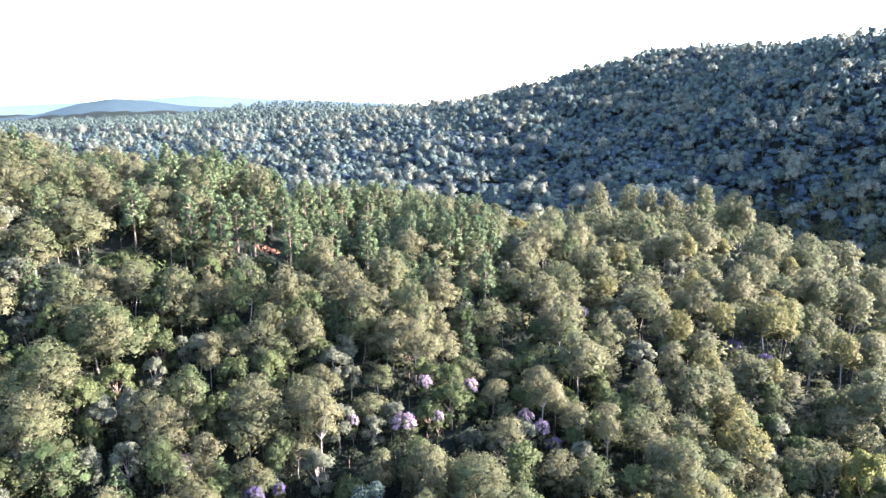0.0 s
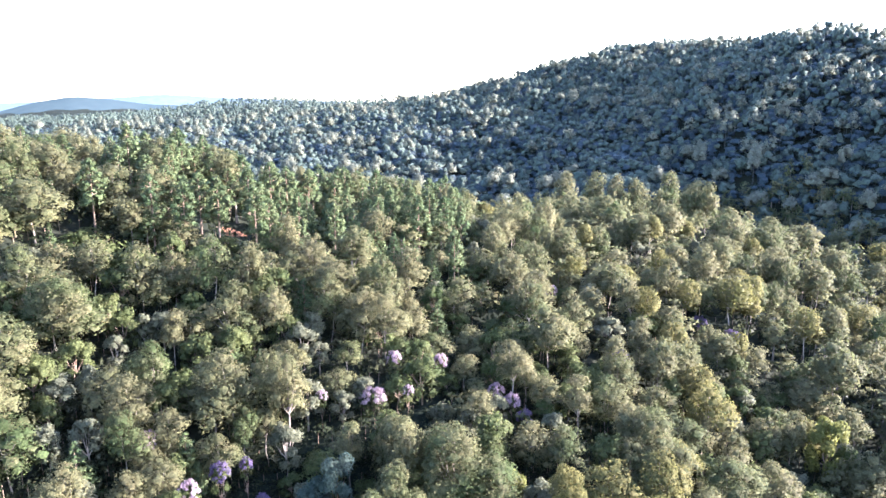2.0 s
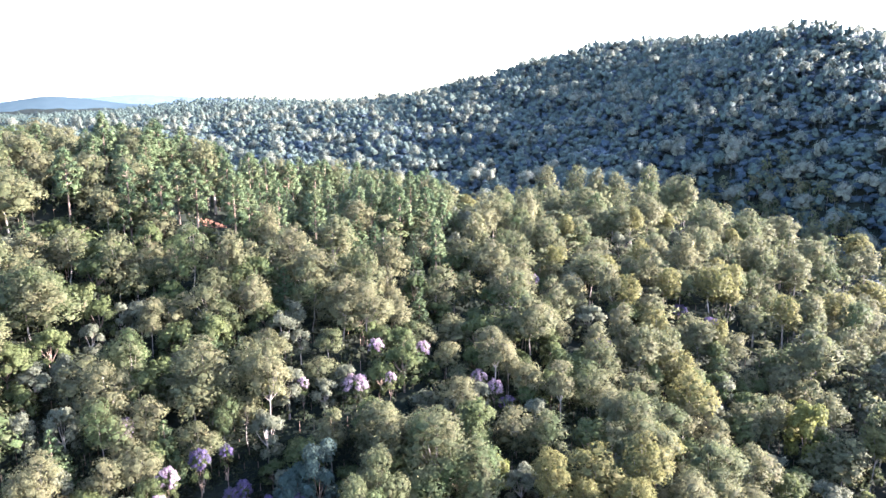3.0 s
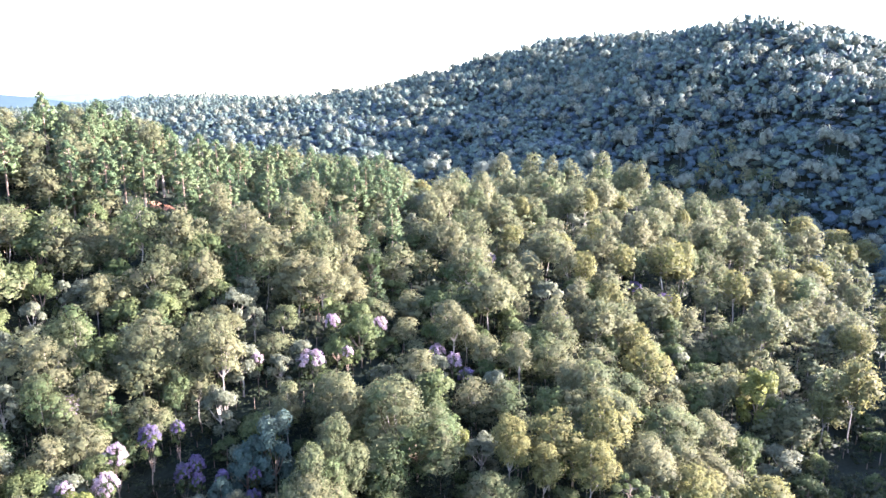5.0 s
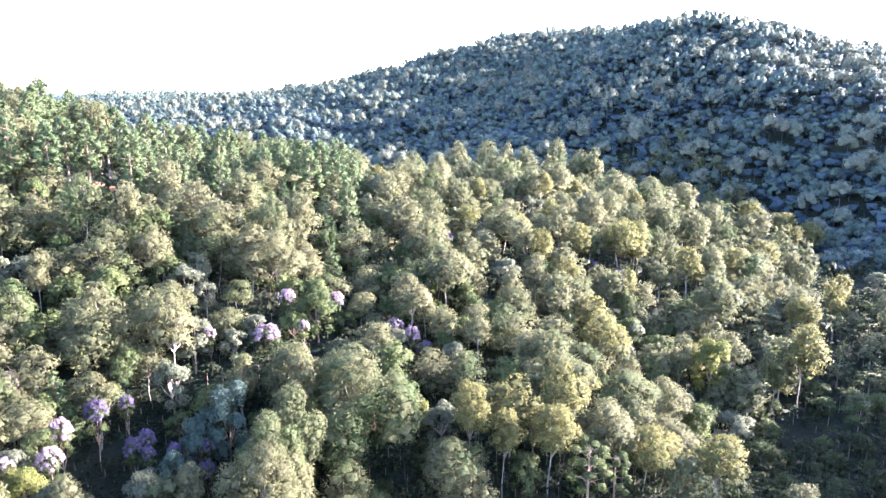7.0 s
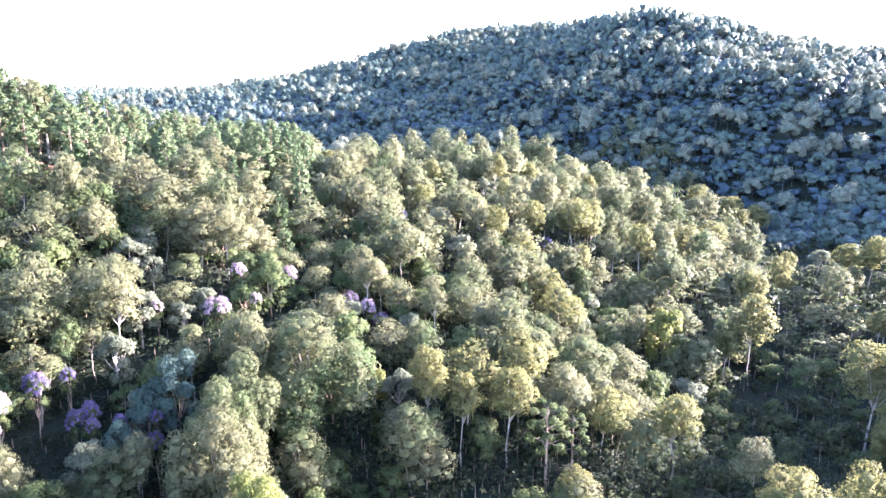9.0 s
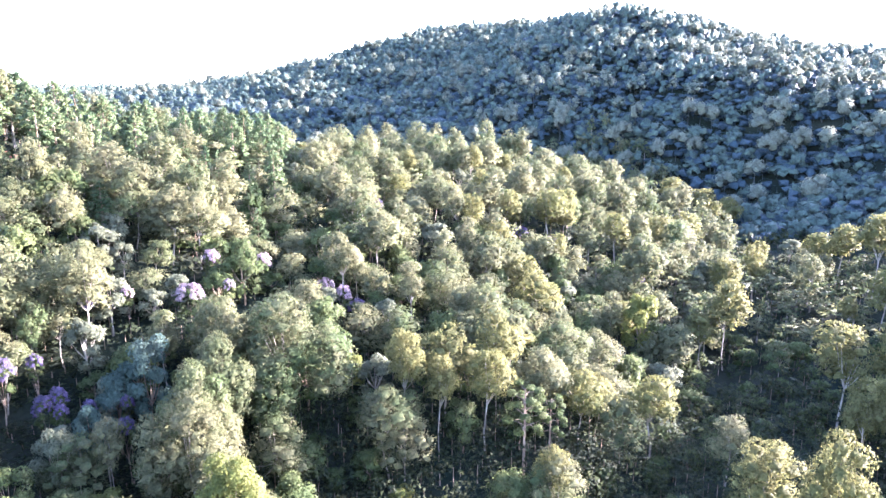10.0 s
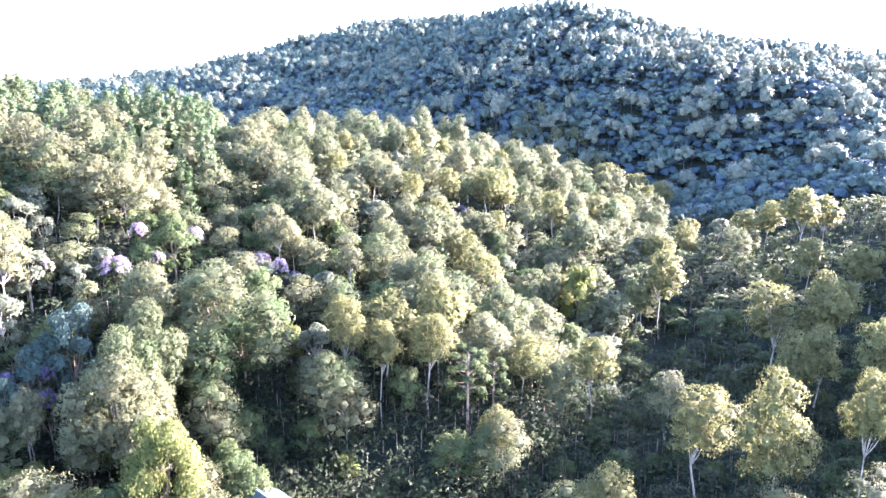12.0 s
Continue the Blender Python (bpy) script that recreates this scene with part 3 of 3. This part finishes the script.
SILVER_TREES = [
    (-42.6, 99.5, 41.7, 4.1), (-35.8, 95.8, 38.5, 2.8), (-24.3, 98.3, 37.5, 3.4), (-18.5, 99.5, 37.2, 2.1), (-23.7, 119.9, 46, 3.6), (-21, 129.5, 50.9, 3.8),
    (-14.1, 130.4, 47.4, 2.9), (5.8, 134, 42.6, 3.5), (17.5, 135, 43.9, 3), (-56.2, 141.8, 60.8, 2.5), (50.7, 170.1, 48.6, 5), (91.8, 127.8, 21.7, 5.6),
    (84.3, 136.8, 23.2, 3.4), (202.7, 208, 27.8, 4.8), (228, 250, 23.5, 5.5), (222, 258, 23.5, 5), (236, 254, 23, 5.5), (-85, 156, 72, 3),
    (-59, 134, 59, 2.3), (-75, 155, 68, 2.9), (-73, 110, 52, 3.3), (-62, 111, 51, 2.8), (-27, 138, 54, 3.4), (-60, 124, 56, 2.8),
    (-10, 134, 49, 2.7), (-20, 142, 54, 2.6),
]
BLUE_GREEN_TREES = [
    (-17.5, 106.5, 42.2, 3.6), (-13.3, 107.5, 45.6, 4), (-20.5, 101, 39, 2.6),
]
PINK_TREES = [
    (-8, 132, 47, 3.3), (-46, 113, 48, 2.1), (-18, 129, 48, 1.4), (-4, 142, 51, 2), (-1, 133, 47, 1.4), (18, 140, 44, 2.3),
    (21, 137, 43, 2.2), (-37, 105, 43, 2.3), (-37, 100, 41, 2.2), (6, 145, 49, 2.1), (-7, 132, 47, 1.6), (39, 186, 53, 2),
    (-42, 98, 41, 1.7),
]
VIOLET_TREES = [
    (-24, 127, 48, 1.9), (90, 183, 40, 3.6), (112, 171, 30, 2.8), (51, 161, 43, 3.6), (-16, 101, 36, 1.6), (-16, 104, 38, 1.3),
    (23, 133, 41, 2.2), (-21, 104, 38, 1.3), (82, 187, 43, 2.8), (-33.2, 110, 43.4, 2.2), (-29.5, 113, 42.6, 1.5), (-27, 105, 39, 1.9),
    (-25.5, 106.5, 39.4, 1.8), (-24.5, 103.5, 38, 1.3),
]
ARAUCARIAS = [
    (43.9, 97, 34.2, 3.9), (49, 97.9, 31.4, 2.9),
]
BIG_GUMS = [
    (-2.2, 116, 48.8, 6), (7.3, 109.9, 49.2, 9.6), (-3.3, 102.6, 46, 4.6), (-7.1, 97.4, 44.5, 4.8), (-6.8, 92.9, 41.9, 6.8),
]
LIME_TREES = [
    (-2.3, 82.1, 37.5, 4.8),
]
PALE_GUMS = [
    (4.4, 98.5, 33.7, 5.2), (-21.8, 97.2, 35.6, 4.6), (-17.5, 96.1, 38.4, 2.4), (1.8, 84.8, 30.2, 3.1),
]
GOLDEN_SHRUBS = [
    (-39.8, 96.3, 40.2, 3.8), (22.3, 93, 22.8, 2.3), (19.1, 117.1, 35.8, 2.6), (-18.2, 91, 30.3, 3.7), (93.2, 140.1, 33.2, 4.6),
]
for rows, grove, natural, girth in ((GREY_GUMS, gums, 20, 4.7), (RIDGE_GUMS, gums, 20, 4.7), (GOLDEN_GUMS, golds, 20, 4.3), (DARK_BROADLEAF, broads, 9.5, 3.6),
                                    (SILVER_TREES, silvers, 9.5, 3.0), (BLUE_GREEN_TREES, teals, 10.5, 3.4), (PINK_TREES, pinks, 9.6, 3.6),
                                    (VIOLET_TREES, violets, 9.6, 3.6), (ARAUCARIAS, araucarias, 19, 3.6), (BIG_GUMS, big_gums, 24, 7.4), (LIME_TREES, limes, 11, 4.0), (PALE_GUMS, young_gums, 20, 6.4),
                                    (GOLDEN_SHRUBS, limes, 11, 4.0)):
    for x, y, top, radius in rows:
        plant(grove, x, y, top, radius / girth, natural, rng)
LANDMARK_COUNT = len(taken)

# the wood on the spur
glades = [(q[0], q[1]) for rows in (SILVER_TREES, BLUE_GREEN_TREES, PINK_TREES, VIOLET_TREES) for q in rows]
xs, ys = scatter(rng, -190, 330, 40, 400, 6.3)
VALLEY_Y, VALLEY_X = (97, 120, 140, 151, 160, 208, 300), (60, 77, 112, 126, 135, 175, 240)     # the foot of the spur
order = np.argsort(np.hypot(xs, ys))
counts = {}
rest = []
for i in order:
    x, y = float(xs[i]), float(ys[i])
    d = math.hypot(x, y)
    if not in_view(x, y, 4) or d < 62:
        continue
    if any((x - a) ** 2 + (y - b) ** 2 < (r + 1.6) ** 2 for a, b, r in taken[:LANDMARK_COUNT]):
        continue
    if math.hypot(x + 51, (y - 197) * 0.66) < 6.0:
        continue
    open_side = False       # glades on the valley side of the small landmark trees
    for a, b in glades:
        far = math.hypot(a, b)
        along = (x * a + y * b) / far
        if far - 9 < along < far and abs(x * b - y * a) / far < 2.6:
            open_side = True
    if x < 35 and y > 305 or x < 80 and y > 375:
        continue
    if y > 175 and math.sin(x * 0.13 + 1.7 * math.sin(y * 0.061)) * math.sin(y * 0.11 + 1.3 * math.sin(x * 0.07)) > 0.62:
        continue
    u = rng.random()
    red_view = 150 < y < 200 and abs(x + 0.25 * y) < 4.0      # only low growth on the slope below the clearing
    valley = x > np.interp(y, VALLEY_Y, VALLEY_X) if y > 97 else x > 9
    piney = -85 < x < 16 and 182 + 0.12 * x < y < 285
    if valley and d > 285:
        continue
    if valley:
        if u < 0.28:
            continue
        kind, h = ("broad", (3.0 if y < 115 else 3.5) + (2.5 if y < 115 else 4.5) * rng.random()) if u < 0.93 else (("gum", 10 + 5 * rng.random()) if u < 0.97 else ("gold", 11 + 5 * rng.random()))
    elif piney:
        tallish = 0.2 if y < 202 and x > -40 else 0.60
        kind, h = ("tall_pine", 15 + 6 * rng.random()) if u < tallish else (("pine", 9 + 7 * rng.random()) if u < 0.78 else (("gum", 13 + 6 * rng.random()) if u < 0.88 else ("broad", 9 + 4 * rng.random())))
    elif x < -55 and y > 165:
        kind, h = ("gum", 10 + 6 * rng.random()) if u < 0.42 else (("broad", 8 + 5 * rng.random()) if u < 0.80 else (("tall_pine", 12 + 5 * rng.random()) if u < 0.93 else ("pine", 9 + 5 * rng.random())))
    elif x > 10:
        kind, h = ("gum", 9 + 10 * rng.random() ** 1.4) if u < 0.45 else (("broad", 7 + 6 * rng.random()) if u < 0.83 else (("silver", 8 + 3 * rng.random()) if u < 0.94 else ("gold", 12 + 5 * rng.random())))
    else:
        kind, h = ("gum", 12 + 8 * rng.random()) if u < 0.40 else (("broad", 8 + 6 * rng.random()) if u < 0.78 else (("silver", 8 + 4 * rng.random()) if u < 0.91 else ("pine", 9 + 5 * rng.random())))
        if u < 0.30 and y < 175:
            h *= 0.75
    if 10 < x < 22 and 88 < y < 114:      # the dark gap before the golden gums
        kind, h = "broad", 3.0 + 2.0 * rng.random()
    if open_side and u < 0.6:
        continue
    if open_side or red_view:
        kind, h = "broad", 3.5 + 2.5 * rng.random()
    if kind == "gum" and h < 14.5:
        kind = "young_gum"
    grove, natural = dict(gum=(gums, 20), young_gum=(young_gums, 20), gold=(golds, 20), pine=(pines, 16), tall_pine=(tall_pines, 21), broad=(broads, 9.5), silver=(silvers, 9.5))[kind]
    counts[kind] = counts.get(kind, 0) + 1
    wide = (h / natural) ** 0.5 * rng.uniform(0.85, 1.3)
    if x > 10 and y > 120:
        wide *= 0.9
    if counts[kind] > 290 or d > 285:
        rest.append((x, y, h, wide, kind))
        continue
    plant(grove, x, y, float(ground_z(x, y)) + h, wide, natural, rng)
for g in (gums, young_gums, golds, big_gums, pines, tall_pines, broads, silvers, teals, limes, araucarias, pinks, violets):
    for grove in g[:1] if g[0] is g[1] else g:
        grove.tidy()

# the rest of the wood behind the crest of the spur
g = np.random.default_rng(41)
mid_models = [gum_parts(g, 210, 0.72, 20, 4.9, 12.0, 8) for i in range(4)]
mid_models = [(c, limb((0, 0, -1.5), (0, 0, 13), 0.35, 0.15, 4)) for c, t in mid_models]
r = [q for q in rest if math.hypot(q[0], q[1]) < 290 or g.random() < 0.65]
bx, by = scatter(g, 60, 280, 20, 180, 9.0)       # unseen belt of tall gums beyond the valley, added to shade it
for x, y in zip(bx, by):
    if 57 < math.degrees(math.atan2(x, y)) < 84 and 105 < math.hypot(x, y) < 270:
        r.append((x, y, 18 + 6 * g.random(), 1.1 + 0.2 * g.random(), "gum"))
if r:
    rx, ry = np.array([q[0] for q in r]), np.array([q[1] for q in r])
    stand("gum_wood", mid_models, rx, ry, ground_z(rx, ry), np.array([q[3] for q in r]), np.array([q[2] / 20 for q in r]), g, GUM_LEAF, PALE_BARK,
          "grey-green gum wood on the back of the spur, with unseen shade trees", "wood")

# undergrowth between the trees
g = np.random.default_rng(43)
for step, near, far, leaves, size in ((2.3, 56, 92, 90, 0.30), (2.8, 92, 130, 75, 0.36), (3.8, 130, 165, 50, 0.48), (5.4, 165, 340, 34, 0.66)):
    ux, uy = scatter(g, -200, 330, 40, 400, step)
    d = np.hypot(ux, uy)
    keep = in_view(ux, uy, 3) & (d > near) & (d <= far) & (np.hypot(ux + 51.5, uy - 201) > 4.5) & (np.hypot(ux - 9, uy - 79) > 7)
    ux, uy = ux[keep], uy[keep]
    hollow = (ux > -46) & (ux < -8) & (uy > 86) & (uy < 126)
    shrub_models = [(bush_parts(g, leaves, size, 4.4, 2.6, 4, None)[0], limb((0, 0, -0.8), (0, 0, 2.5), 0.1, 0.05, 3)) for i in range(6)]
    stand("undergrowth", shrub_models, ux, uy, ground_z(ux, uy), g.uniform(0.9, 1.5, len(ux)), g.uniform(0.5, 1.5, len(ux)) * np.where(hollow, 0.45, 1.0), g, SHADED_SHRUB_LEAF, DARK_BARK,
          "low green undergrowth below the trees, darkened as shade", "undergrowth")

# ---- the woods on the mountain and the far ridges ----
g = np.random.default_rng(47)
fx, fy = scatter(g, -420, 760, 180, 1000, 9.6)
d = np.hypot(fx, fy)
az = np.degrees(np.arctan2(fx, fy))
keep = (d > 328) & (d < 980) & (az > -34) & (az < 63) & (((fy > 400) & (d > 390)) | (fx > 190)) & (g.random(len(fx)) < 0.92)
fx, fy, d = fx[keep], fy[keep], d[keep]
fz = ground_z(fx, fy)
high = (g.random(len(fx)) < np.where(d < 620, np.interp(fx, (150, 330), (0.12, 0.34)), 0.14)) & (d > 350)       # gums that rise over the rest, coloured as sunlit, lower towards the crest
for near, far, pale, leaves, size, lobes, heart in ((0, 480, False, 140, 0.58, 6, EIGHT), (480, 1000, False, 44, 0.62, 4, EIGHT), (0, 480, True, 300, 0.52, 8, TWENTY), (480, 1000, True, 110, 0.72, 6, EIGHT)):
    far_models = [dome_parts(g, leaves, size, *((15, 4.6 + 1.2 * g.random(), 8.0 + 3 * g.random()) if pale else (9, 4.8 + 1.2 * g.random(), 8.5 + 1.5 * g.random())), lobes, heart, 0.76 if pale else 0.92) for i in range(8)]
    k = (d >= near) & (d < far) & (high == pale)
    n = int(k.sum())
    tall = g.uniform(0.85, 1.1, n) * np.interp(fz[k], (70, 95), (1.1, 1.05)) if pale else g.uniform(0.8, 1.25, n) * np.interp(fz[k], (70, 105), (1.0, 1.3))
    stand("mountain_wood", far_models, fx[k], fy[k], fz[k], (0.95 if pale else 1.05) * g.uniform(0.8, 1.25, n), tall, g, SLOPE_SUNLIT if pale else HAZED_SLOPE_LEAF, SLOPE_BARK,
          "gums over the mountain forest, coloured pale as if sunlit" if pale else "gum forest on the mountain side, haze tint in its leaf colour", "wood")
g = np.random.default_rng(53)
low_models = [(bush_parts(g, 26, 0.62, 6.0, 5.6, 2, EIGHT, 1.0, 3.0, 0.05)[0], limb((0, 0, -1), (0, 0, 3), 0.15, 0.1, 3)) for i in range(6)]
fx, fy = scatter(g, -420, 760, 180, 1000, 7.2)
d, az = np.hypot(fx, fy), np.degrees(np.arctan2(fx, fy))
keep = (d > 325) & (d < 960) & (az > -34) & (az < 63) & (((fy > 400) & (d > 390)) | (fx > 190))
fx, fy = fx[keep], fy[keep]
stand("mountain_undergrowth", low_models, fx, fy, ground_z(fx, fy), g.uniform(1.0, 1.5, len(fx)), g.uniform(0.55, 1.05, len(fx)), g, HAZED_SHRUB, SLOPE_BARK,
      "undergrowth on the mountain side, haze and shade in its colour", "undergrowth")

# hills beyond, crowns of a few sprays each
g = np.random.default_rng(59)
hill_models = [(bush_parts(g, 14, 0.9, 13, 5.5, 3, EIGHT, 0.98, 1.5, 0.05)[0], limb((0, 0, -1), (0, 0, 5), 0.3, 0.2, 3)) for i in range(4)]
hx, hy = scatter(g, -1900, 560, 950, 2700, 18.5)
d, az = np.hypot(hx, hy), np.degrees(np.arctan2(hx, hy))
keep = (d > 960) & (d < 2050) & (az > -36) & (az < 32) & ((az < 5) | (d < 1250))
hx, hy = hx[keep], hy[keep]
stand("distant_wood", hill_models, hx, hy, ground_z(hx, hy), g.uniform(0.8, 1.4, len(hx)), g.uniform(0.7, 1.3, len(hx)), g, HAZED_SLOPE_LEAF, SLOPE_BARK,
      "distant woods on the hills, haze tint in their leaf colour", "wood")

# ---- the red clearing among the pines, and the grassy bench in the valley ----
def patch(name, cx, cy, rx, ry, turn, material, label, lift=0.12):
    """A thin uneven sheet of soil or grass that lies on the ground, with a ragged rim."""
    bm = bmesh.new()
    g = np.random.default_rng(int(abs(cx)))
    top, low = [], []
    n = 26
    for i in range(n):
        a = i * 2 * math.pi / n
        k = 1 + 0.16 * math.sin(3 * a + 1) + 0.1 * g.normal()
        for q, out in ((1.0, top),):
            x, y = rx * k * math.cos(a), ry * k * math.sin(a)
            px, py = cx + x * math.cos(turn) - y * math.sin(turn), cy + x * math.sin(turn) + y * math.cos(turn)
            out.append(bm.verts.new((px, py, float(ground_z(px, py)) + 0.05)))
            low.append((cx + (px - cx) * 0.55, cy + (py - cy) * 0.55))
    inner = [bm.verts.new((x, y, float(ground_z(x, y)) + lift + 0.15)) for x, y in low]
    centre = bm.verts.new((cx, cy, float(ground_z(cx, cy)) + lift + 0.2))
    for i in range(n):
        j = (i + 1) % n
        bm.faces.new((top[i], top[j], inner[j], inner[i]))
        bm.faces.new((inner[i], inner[j], centre))
    me = bpy.data.meshes.new(name)
    bm.to_mesh(me)
    bm.free()
    me.materials.append(material)
    return tagged(new(name, me), label, "ground", kind="structure")


patch("red_clearing", -51.5, 201, 3.6, 3.0, 0.3, RED_SOIL, "bare red soil clearing among the pines")
patch("grass_bench", 203, 211, 13.0, 3.6, -0.55, DRY_GRASS, "dry grassy bench on the valley floor")
patch("grass_bench", 182, 213, 10.0, 3.0, -0.45, DRY_GRASS, "dry grassy bench on the valley floor")


# ---- the cottage in the hollow ----
def box_mesh(name, size, at, material, parent):
    bm = bmesh.new()
    bmesh.ops.create_cube(bm, size=1.0)
    bmesh.ops.scale(bm, vec=size, verts=bm.verts)
    bmesh.ops.translate(bm, vec=at, verts=bm.verts)
    bmesh.ops.bevel(bm, geom=bm.edges[:], offset=0.02, segments=1, affect="EDGES")
    me = bpy.data.meshes.new(name)
    bm.to_mesh(me)
    bm.free()
    me.materials.append(material)
    o = new(name, me)
    o.parent = parent
    return o


cottage = tagged(new("cottage"), "small cottage with weathered grey tin roof under the trees", "house")
HX, HY, HTURN = 10.4, 79.1, 0.42
base = 21.3
cottage.matrix_basis = pose(HX, HY, base, 0, 0, math.degrees(HTURN))
for nm, size, at in (("wall", (0.2, 8.6, 6.5), (-2.4, 0, -0.25)), ("wall", (0.2, 8.6, 6.5), (2.4, 0, -0.25)),
                     ("wall", (4.6, 0.2, 6.5), (0, -4.2, -0.25)), ("wall", (4.6, 0.2, 6.5), (0, 4.2, -0.25))):
    box_mesh(nm, size, at, PLASTER, cottage)
for side in (-1, 1):        # two slopes of corrugated sheet
    bm = bmesh.new()
    cols = []
    for i in range(61):
        y = -4.8 + 9.6 * i / 60
        lift = 0.03 if i % 2 else 0.0
        cols.append([bm.verts.new((side * x, y, z + lift)) for x, z in ((0.0, 4.15), (3.0, 2.95))])
    for p, q in zip(cols, cols[1:]):
        bm.faces.new((p[0], q[0], q[1], p[1]) if side > 0 else (p[0], p[1], q[1], q[0]))
    bmesh.ops.solidify(bm, geom=bm.faces[:], thickness=0.03)
    me = bpy.data.meshes.new("roof_slope")
    bm.to_mesh(me)
    bm.free()
    me.materials.append(TIN_ROOF)
    o = new("roof_slope", me)
    o.parent = cottage
box_mesh("ridge_cap", (0.35, 9.6, 0.06), (0, 0, 4.2), TIN_ROOF, cottage)

# ---- pale hills at the edge of sight ----
def far_hills(name, rows, haze_glow, label):
    """A solid ridge far off, glowing to stand for haze: crest points (x, y, height), smoothed and roughened, with
    slopes to both sides.
    """
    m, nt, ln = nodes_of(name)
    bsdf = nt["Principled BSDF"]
    c = mixed(nt, ln, noise_of(nt, ln, 0.03, 8.0), tuple(0.86 * v for v in haze_glow), tuple(1.12 * v for v in haze_glow))
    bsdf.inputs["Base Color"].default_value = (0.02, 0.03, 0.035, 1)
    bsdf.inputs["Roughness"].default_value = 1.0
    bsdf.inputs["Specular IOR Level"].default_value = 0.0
    # haze is emitted by the ridge itself
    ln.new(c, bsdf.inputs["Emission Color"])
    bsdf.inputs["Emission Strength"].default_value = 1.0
    pts = np.array(rows, float)
    t = np.linspace(0, len(pts) - 1, 120)
    crest = np.stack([np.interp(t, range(len(pts)), pts[:, k]) for k in range(3)], 1)
    kernel = np.hanning(15) / np.hanning(15).sum()
    for k in range(3):
        crest[:, k] = np.convolve(np.pad(crest[:, k], 7, mode="edge"), kernel, "valid")
    g = np.random.default_rng(len(rows))
    out = unit(crest[:, :2])
    verts, faces = [], []
    for (x, y, z), o in zip(crest, out):
        verts += [(x - 420 * o[0], y - 420 * o[1], -5.0), (x - 160 * o[0], y - 160 * o[1], z * 0.62), (x, y, z), (x + 300 * o[0], y + 300 * o[1], -5.0)]
    for i in range(119):
        for k in range(3):
            faces.append((4 * i + k, 4 * i + 4 + k, 4 * i + 5 + k, 4 * i + 1 + k))
    return tagged(new(name, mesh_of(name, verts, faces, m, True)), label, "hills", kind="structure")


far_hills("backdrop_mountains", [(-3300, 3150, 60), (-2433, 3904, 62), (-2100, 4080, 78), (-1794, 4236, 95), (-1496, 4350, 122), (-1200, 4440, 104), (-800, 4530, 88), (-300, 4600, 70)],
          (0.036, 0.050, 0.062), "mountains on the horizon, glowing pale blue as haze")
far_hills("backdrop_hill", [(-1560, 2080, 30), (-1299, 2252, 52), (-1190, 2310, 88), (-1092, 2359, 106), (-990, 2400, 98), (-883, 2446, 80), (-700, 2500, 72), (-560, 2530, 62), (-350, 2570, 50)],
          (0.0098, 0.0142, 0.0132), "wooded hill in the distance, glowing faintly as haze")
